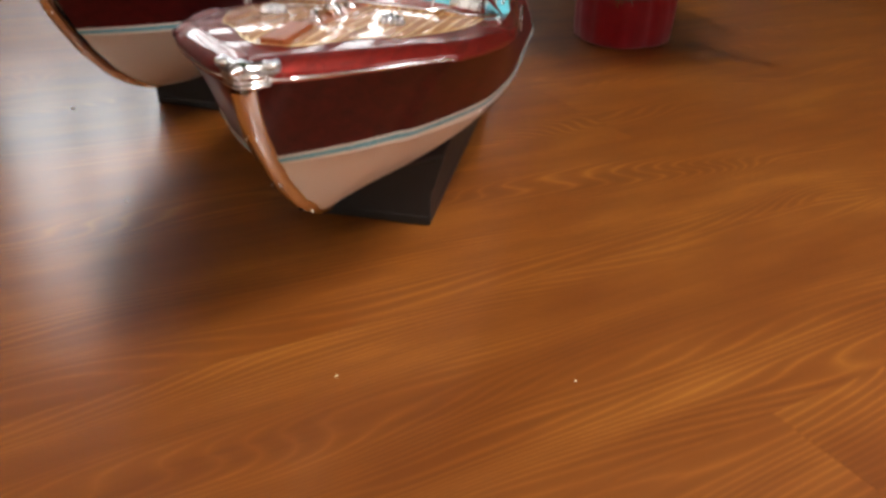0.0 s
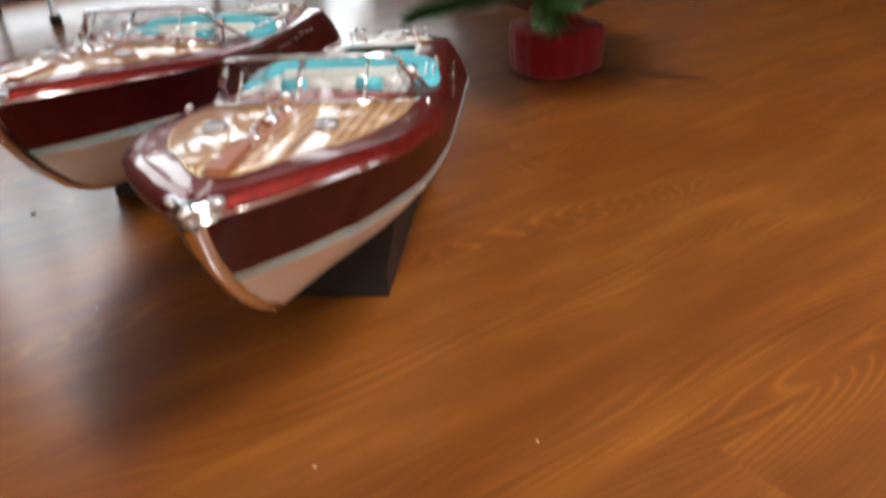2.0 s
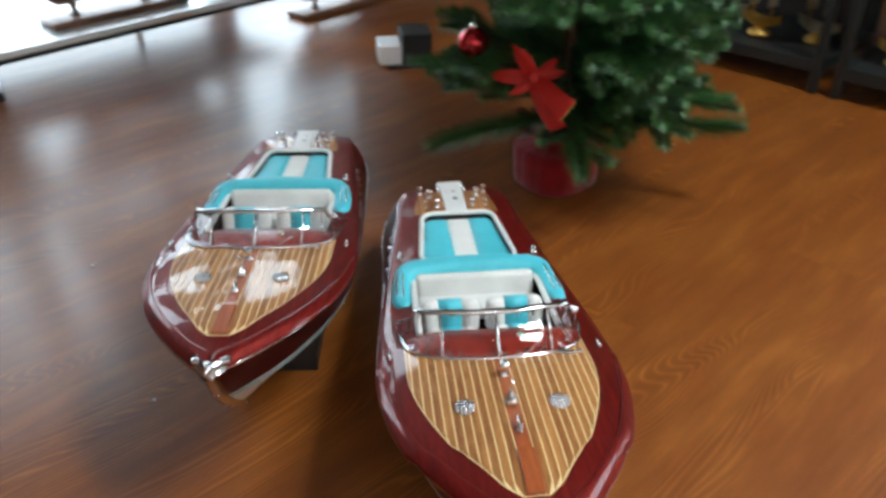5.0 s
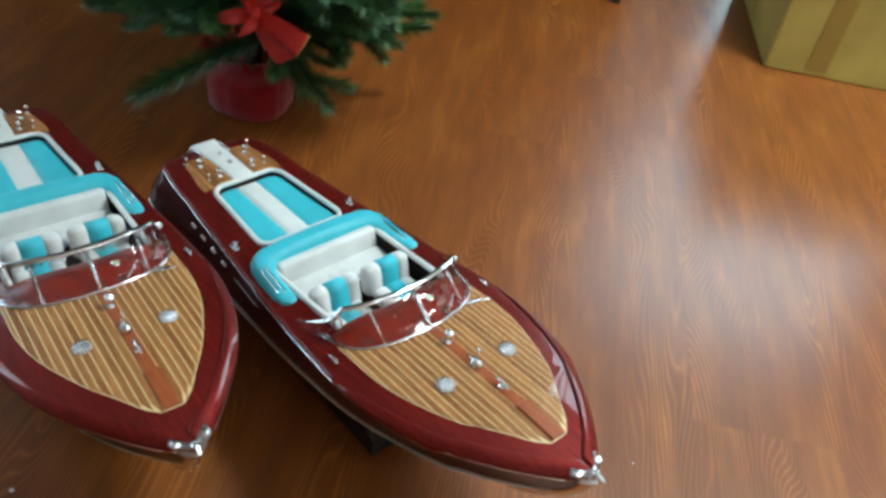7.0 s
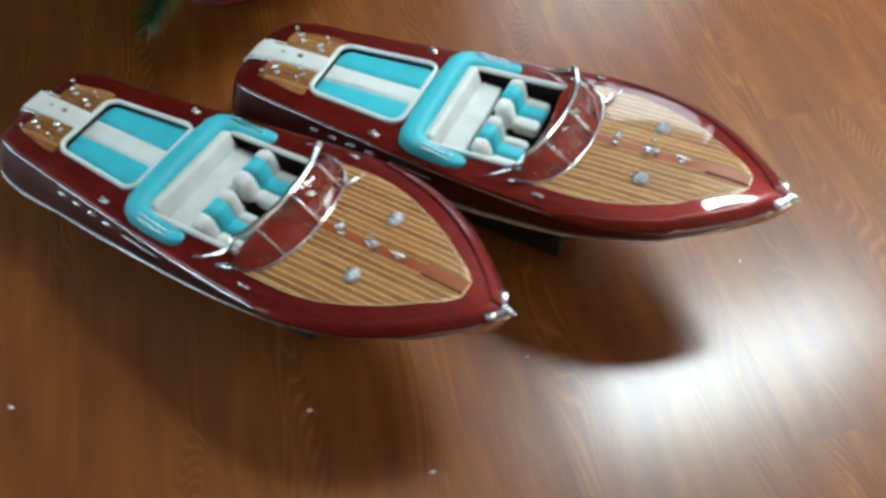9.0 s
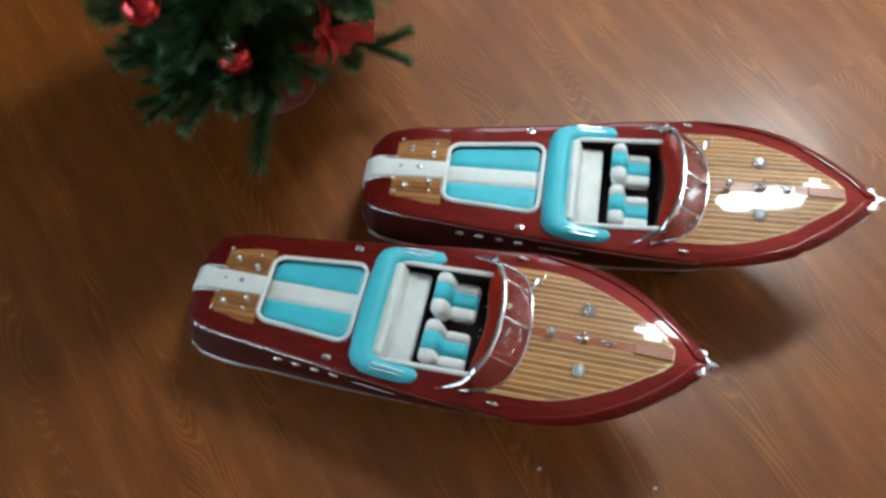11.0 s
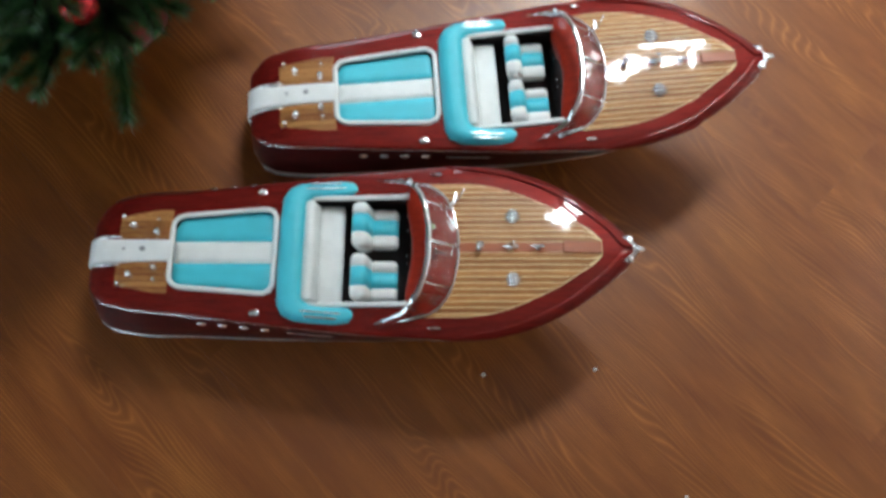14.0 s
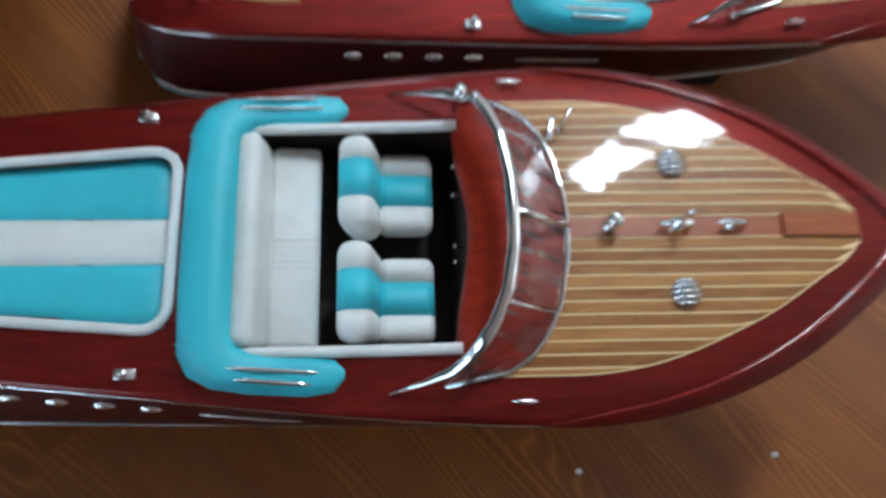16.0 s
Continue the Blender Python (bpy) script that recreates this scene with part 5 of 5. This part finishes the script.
# the upper tiers are unseen, added to cast shade over the floor
for tier, (z, n, which, rise) in enumerate(((0.135, 9, 1, 2), (0.165, 10, 0, 5), (0.195, 11, 0, 9), (0.24, 11, 0, 9), (0.29, 11, 1, 12), (0.34, 11, 1, 14), (0.39, 10, 1, 16), (0.44, 10, 1, 18), (0.5, 10, 1, 20),
                                            (0.56, 9, 2, 22), (0.62, 9, 2, 25), (0.68, 8, 2, 28), (0.74, 8, 3, 32), (0.8, 7, 3, 38), (0.85, 6, 3, 46), (0.9, 5, 4, 58), (0.94, 3, 4, 80))):
    for i in range(n):
        a = 360 * i / n + tier * 23 + rnd.uniform(-9, 9)
        l = (0.19, 0.165, 0.135, 0.105, 0.075)[which]
        m = pose(0, 0, z, 0, -rise, a)
        if not clear_of(m.translation, m @ Vector((l, 0, 0.02)), 0.034):
            continue
        ob = new("branch", protos[which])
        ob.parent = tree
        ob.matrix_local = pose(0, 0, z * U + rnd.uniform(-0.01, 0.01), 0, -rise + rnd.uniform(-6, 6), a)

# baubles
for at, r, mt, lab in (((-0.007, 0.207, 0.203), 0.0192, BAUBLE, "shiny red Christmas bauble hanging on the tree"), ((-0.037, 0.143, 0.344), 0.0178, BAUBLE, "shiny red Christmas bauble hanging on the tree"),
                       ((0.018, 0.467, 0.2), 0.011, GOLD_BALL, "small golden Christmas bauble hanging on the tree")):
    ball = thing("bauble", lab, "bauble", "baubles")
    ball.location = Vector(at) * U
    bm = bmesh.new()
    bmesh.ops.create_uvsphere(bm, u_segments=28, v_segments=16, radius=r)
    part("ball", bm, mt, ball)
    bm = bmesh.new()
    lathe(bm, [(r * 0.28, r * 0.95), (r * 0.28, r * 1.2), (r * 0.12, r * 1.24)], (0, 0, 0), 12)
    part("cap", bm, CHROME if mt is BAUBLE else GOLD, ball)
    bm = bmesh.new()
    sweep(bm, [(0, 0, r * 1.2), (0.001, 0, r * 1.5), (0, 0, r * 1.75)], 0.0006, 5)
    part("hook", bm, GREY_METAL, ball)

# ribbon bow tied to the front of the tree
bow = thing("ribbon_bow", "red satin ribbon bow with gold edge tied to the Christmas tree", "ribbon bow")
bow.location = Vector((0.066, 0.272, 0.185)) * U


def ribbon(pts, widths, side):
    bm = bmesh.new()
    rows = []
    for p, w in zip(pts, widths):
        p, sd = Vector(p), Vector(side).normalized()
        rows.append([p - sd * w, p - sd * w * 0.5 + Vector((0.001, 0, 0.001)), p, p + sd * w * 0.5 + Vector((0.001, 0, 0.001)), p + sd * w])
    grid(bm, rows)
    bmesh.ops.solidify(bm, geom=bm.faces[:], thickness=0.0007)
    return bm


def curve(keys, n=14):
    out = []
    for i in range(n + 1):
        t = i / n * (len(keys) - 1)
        out.append(tuple(smooth_lerp(t, range(len(keys)), [k[c] for k in keys]) for c in range(3)))
    return out




def ribbon_leaf(tip, wide, cup):
    """A pointed leaf of folded ribbon from the knot to tip, creased along its middle."""
    tip = Vector(tip)
    side = tip.cross(Vector((1, 0.1, 0.35))).normalized()
    up = side.cross(tip).normalized()
    bm = bmesh.new()
    rows = []
    for i in range(13):
        t = i / 12
        w = wide * (0.3 + 0.7 * math.sin(math.pi * min(1, 0.12 + t * 0.88)) ** 0.8) * (1 if t < 0.7 else max(0.04, 1 - ((t - 0.7) / 0.3) ** 1.6))
        mid = tip * t + up * cup * math.sin(math.pi * t)
        rows.append([mid + side * w * q + up * abs(q) * w * 0.35 for q in (-1, -0.6, -0.25, 0, 0.25, 0.6, 1)])
    grid(bm, rows)
    bmesh.ops.solidify(bm, geom=bm.faces[:], thickness=0.0007)
    return bm


for tip, wide, cup in (((0.008, -0.027, 0.043), 0.009, 0.006), ((0.0, -0.055, 0.004), 0.0085, 0.01), ((-0.004, 0.038, 0.006), 0.006, 0.004), ((-0.012, 0.03, 0.02), 0.006, 0.004), ((0.02, -0.03, -0.014), 0.007, 0.008)):
    part("leaf", ribbon_leaf(tip, wide, cup), RIBBON, bow)
part("tail", ribbon(curve([(0, 0, 0), (0.018, 0.008, -0.002), (0.036, 0.02, -0.01), (0.05, 0.034, -0.021)]), [0.006 + 0.008 * i / 14 for i in range(15)], (-0.1, 0.6, 0.75)), RIBBON, bow)
part("tail", ribbon(curve([(0, 0, 0), (0.012, 0.004, -0.016), (0.018, 0.016, -0.036), (0.02, 0.03, -0.055)]), [0.006 + 0.005 * i / 14 for i in range(15)], (0.2, 1, 0.4)), RIBBON, bow)
bm = bmesh.new()
bmesh.ops.create_uvsphere(bm, u_segments=14, v_segments=10, radius=0.0085)
part("knot", bm, RIBBON, bow)
bm = bmesh.new()
sweep(bm, [(0.0487, 0.0425, -0.0105), (0.0505, 0.0345, -0.0205), (0.0514, 0.0255, -0.0315)], 0.0009, 5)
part("gold_edge", bm, GOLD, bow)

# ---- crumbs on the floor ----
CRUMB = mat("pale_crumb", (0.75, 0.73, 0.68), 0.6)
for i, (x, y, r) in enumerate(((0.396, -0.101, 0.0022), (0.519, -0.093, 0.0026), (0.166, -0.2352, 0.0028), (0.611, -0.227, 0.0022), (0.538, 0.046, 0.0012), (0.672, 0.25, 0.0009), (0.64, 0.36, 0.0009))):
    bm = bmesh.new()
    bmesh.ops.create_icosphere(bm, subdivisions=1, radius=r)
    rr = random.Random(i)
    for v in bm.verts:
        v.co = Vector((v.co.x * rr.uniform(0.7, 1.5), v.co.y * rr.uniform(0.6, 1.1), max(v.co.z * 0.5, -r * 0.3) * rr.uniform(0.7, 1.1)))
    ob = part("crumb", bm, CRUMB, at=(x, y, r * 0.32))
    tagged(ob, "tiny pale crumb lying on the laminate floor", "crumb", "crumbs on the floor")

# ---- floor boards ----
BW, BL = 0.152, 1.0
board_meshes = {}


def board_mesh(length):
    """One laminate board of the given length; equal boards share their mesh."""
    key = round(length, 3)
    if key not in board_meshes:
        bm = bmesh.new()
        box(bm, (0, 0, -0.006), (length - 0.0001, BW - 0.0001, 0.012))
        tmp = part("floor_board", bm, FLOOR, floor, smooth=False)
        board_meshes[key] = tmp.data
        bpy.data.objects.remove(tmp)
    return board_meshes[key]


rng = random.Random(5)
MID_U, MID_V = (U0 + U1) / 2, (V0 + V1) / 2
u = U0 + 0.02
while u < U1 + 0.06:
    v = V0 - 0.2 + rng.random() * BL - BL / 2
    while v < V1 + 0.6:
        a, b = max(v - BL / 2, V0 - 0.06), min(v + BL / 2, V1 + 0.06)
        if b - a > 0.02:
            ob = new("floor_board", board_mesh(b - a))
            ob.parent = floor
            ob.matrix_parent_inverse = Matrix.Identity(4)
            ob.location = ((u - MID_U) * U, ((a + b) / 2 - MID_V) * U, 0)
            ob.rotation_euler = (0, 0, radians(90))
        v += BL
    u += BW
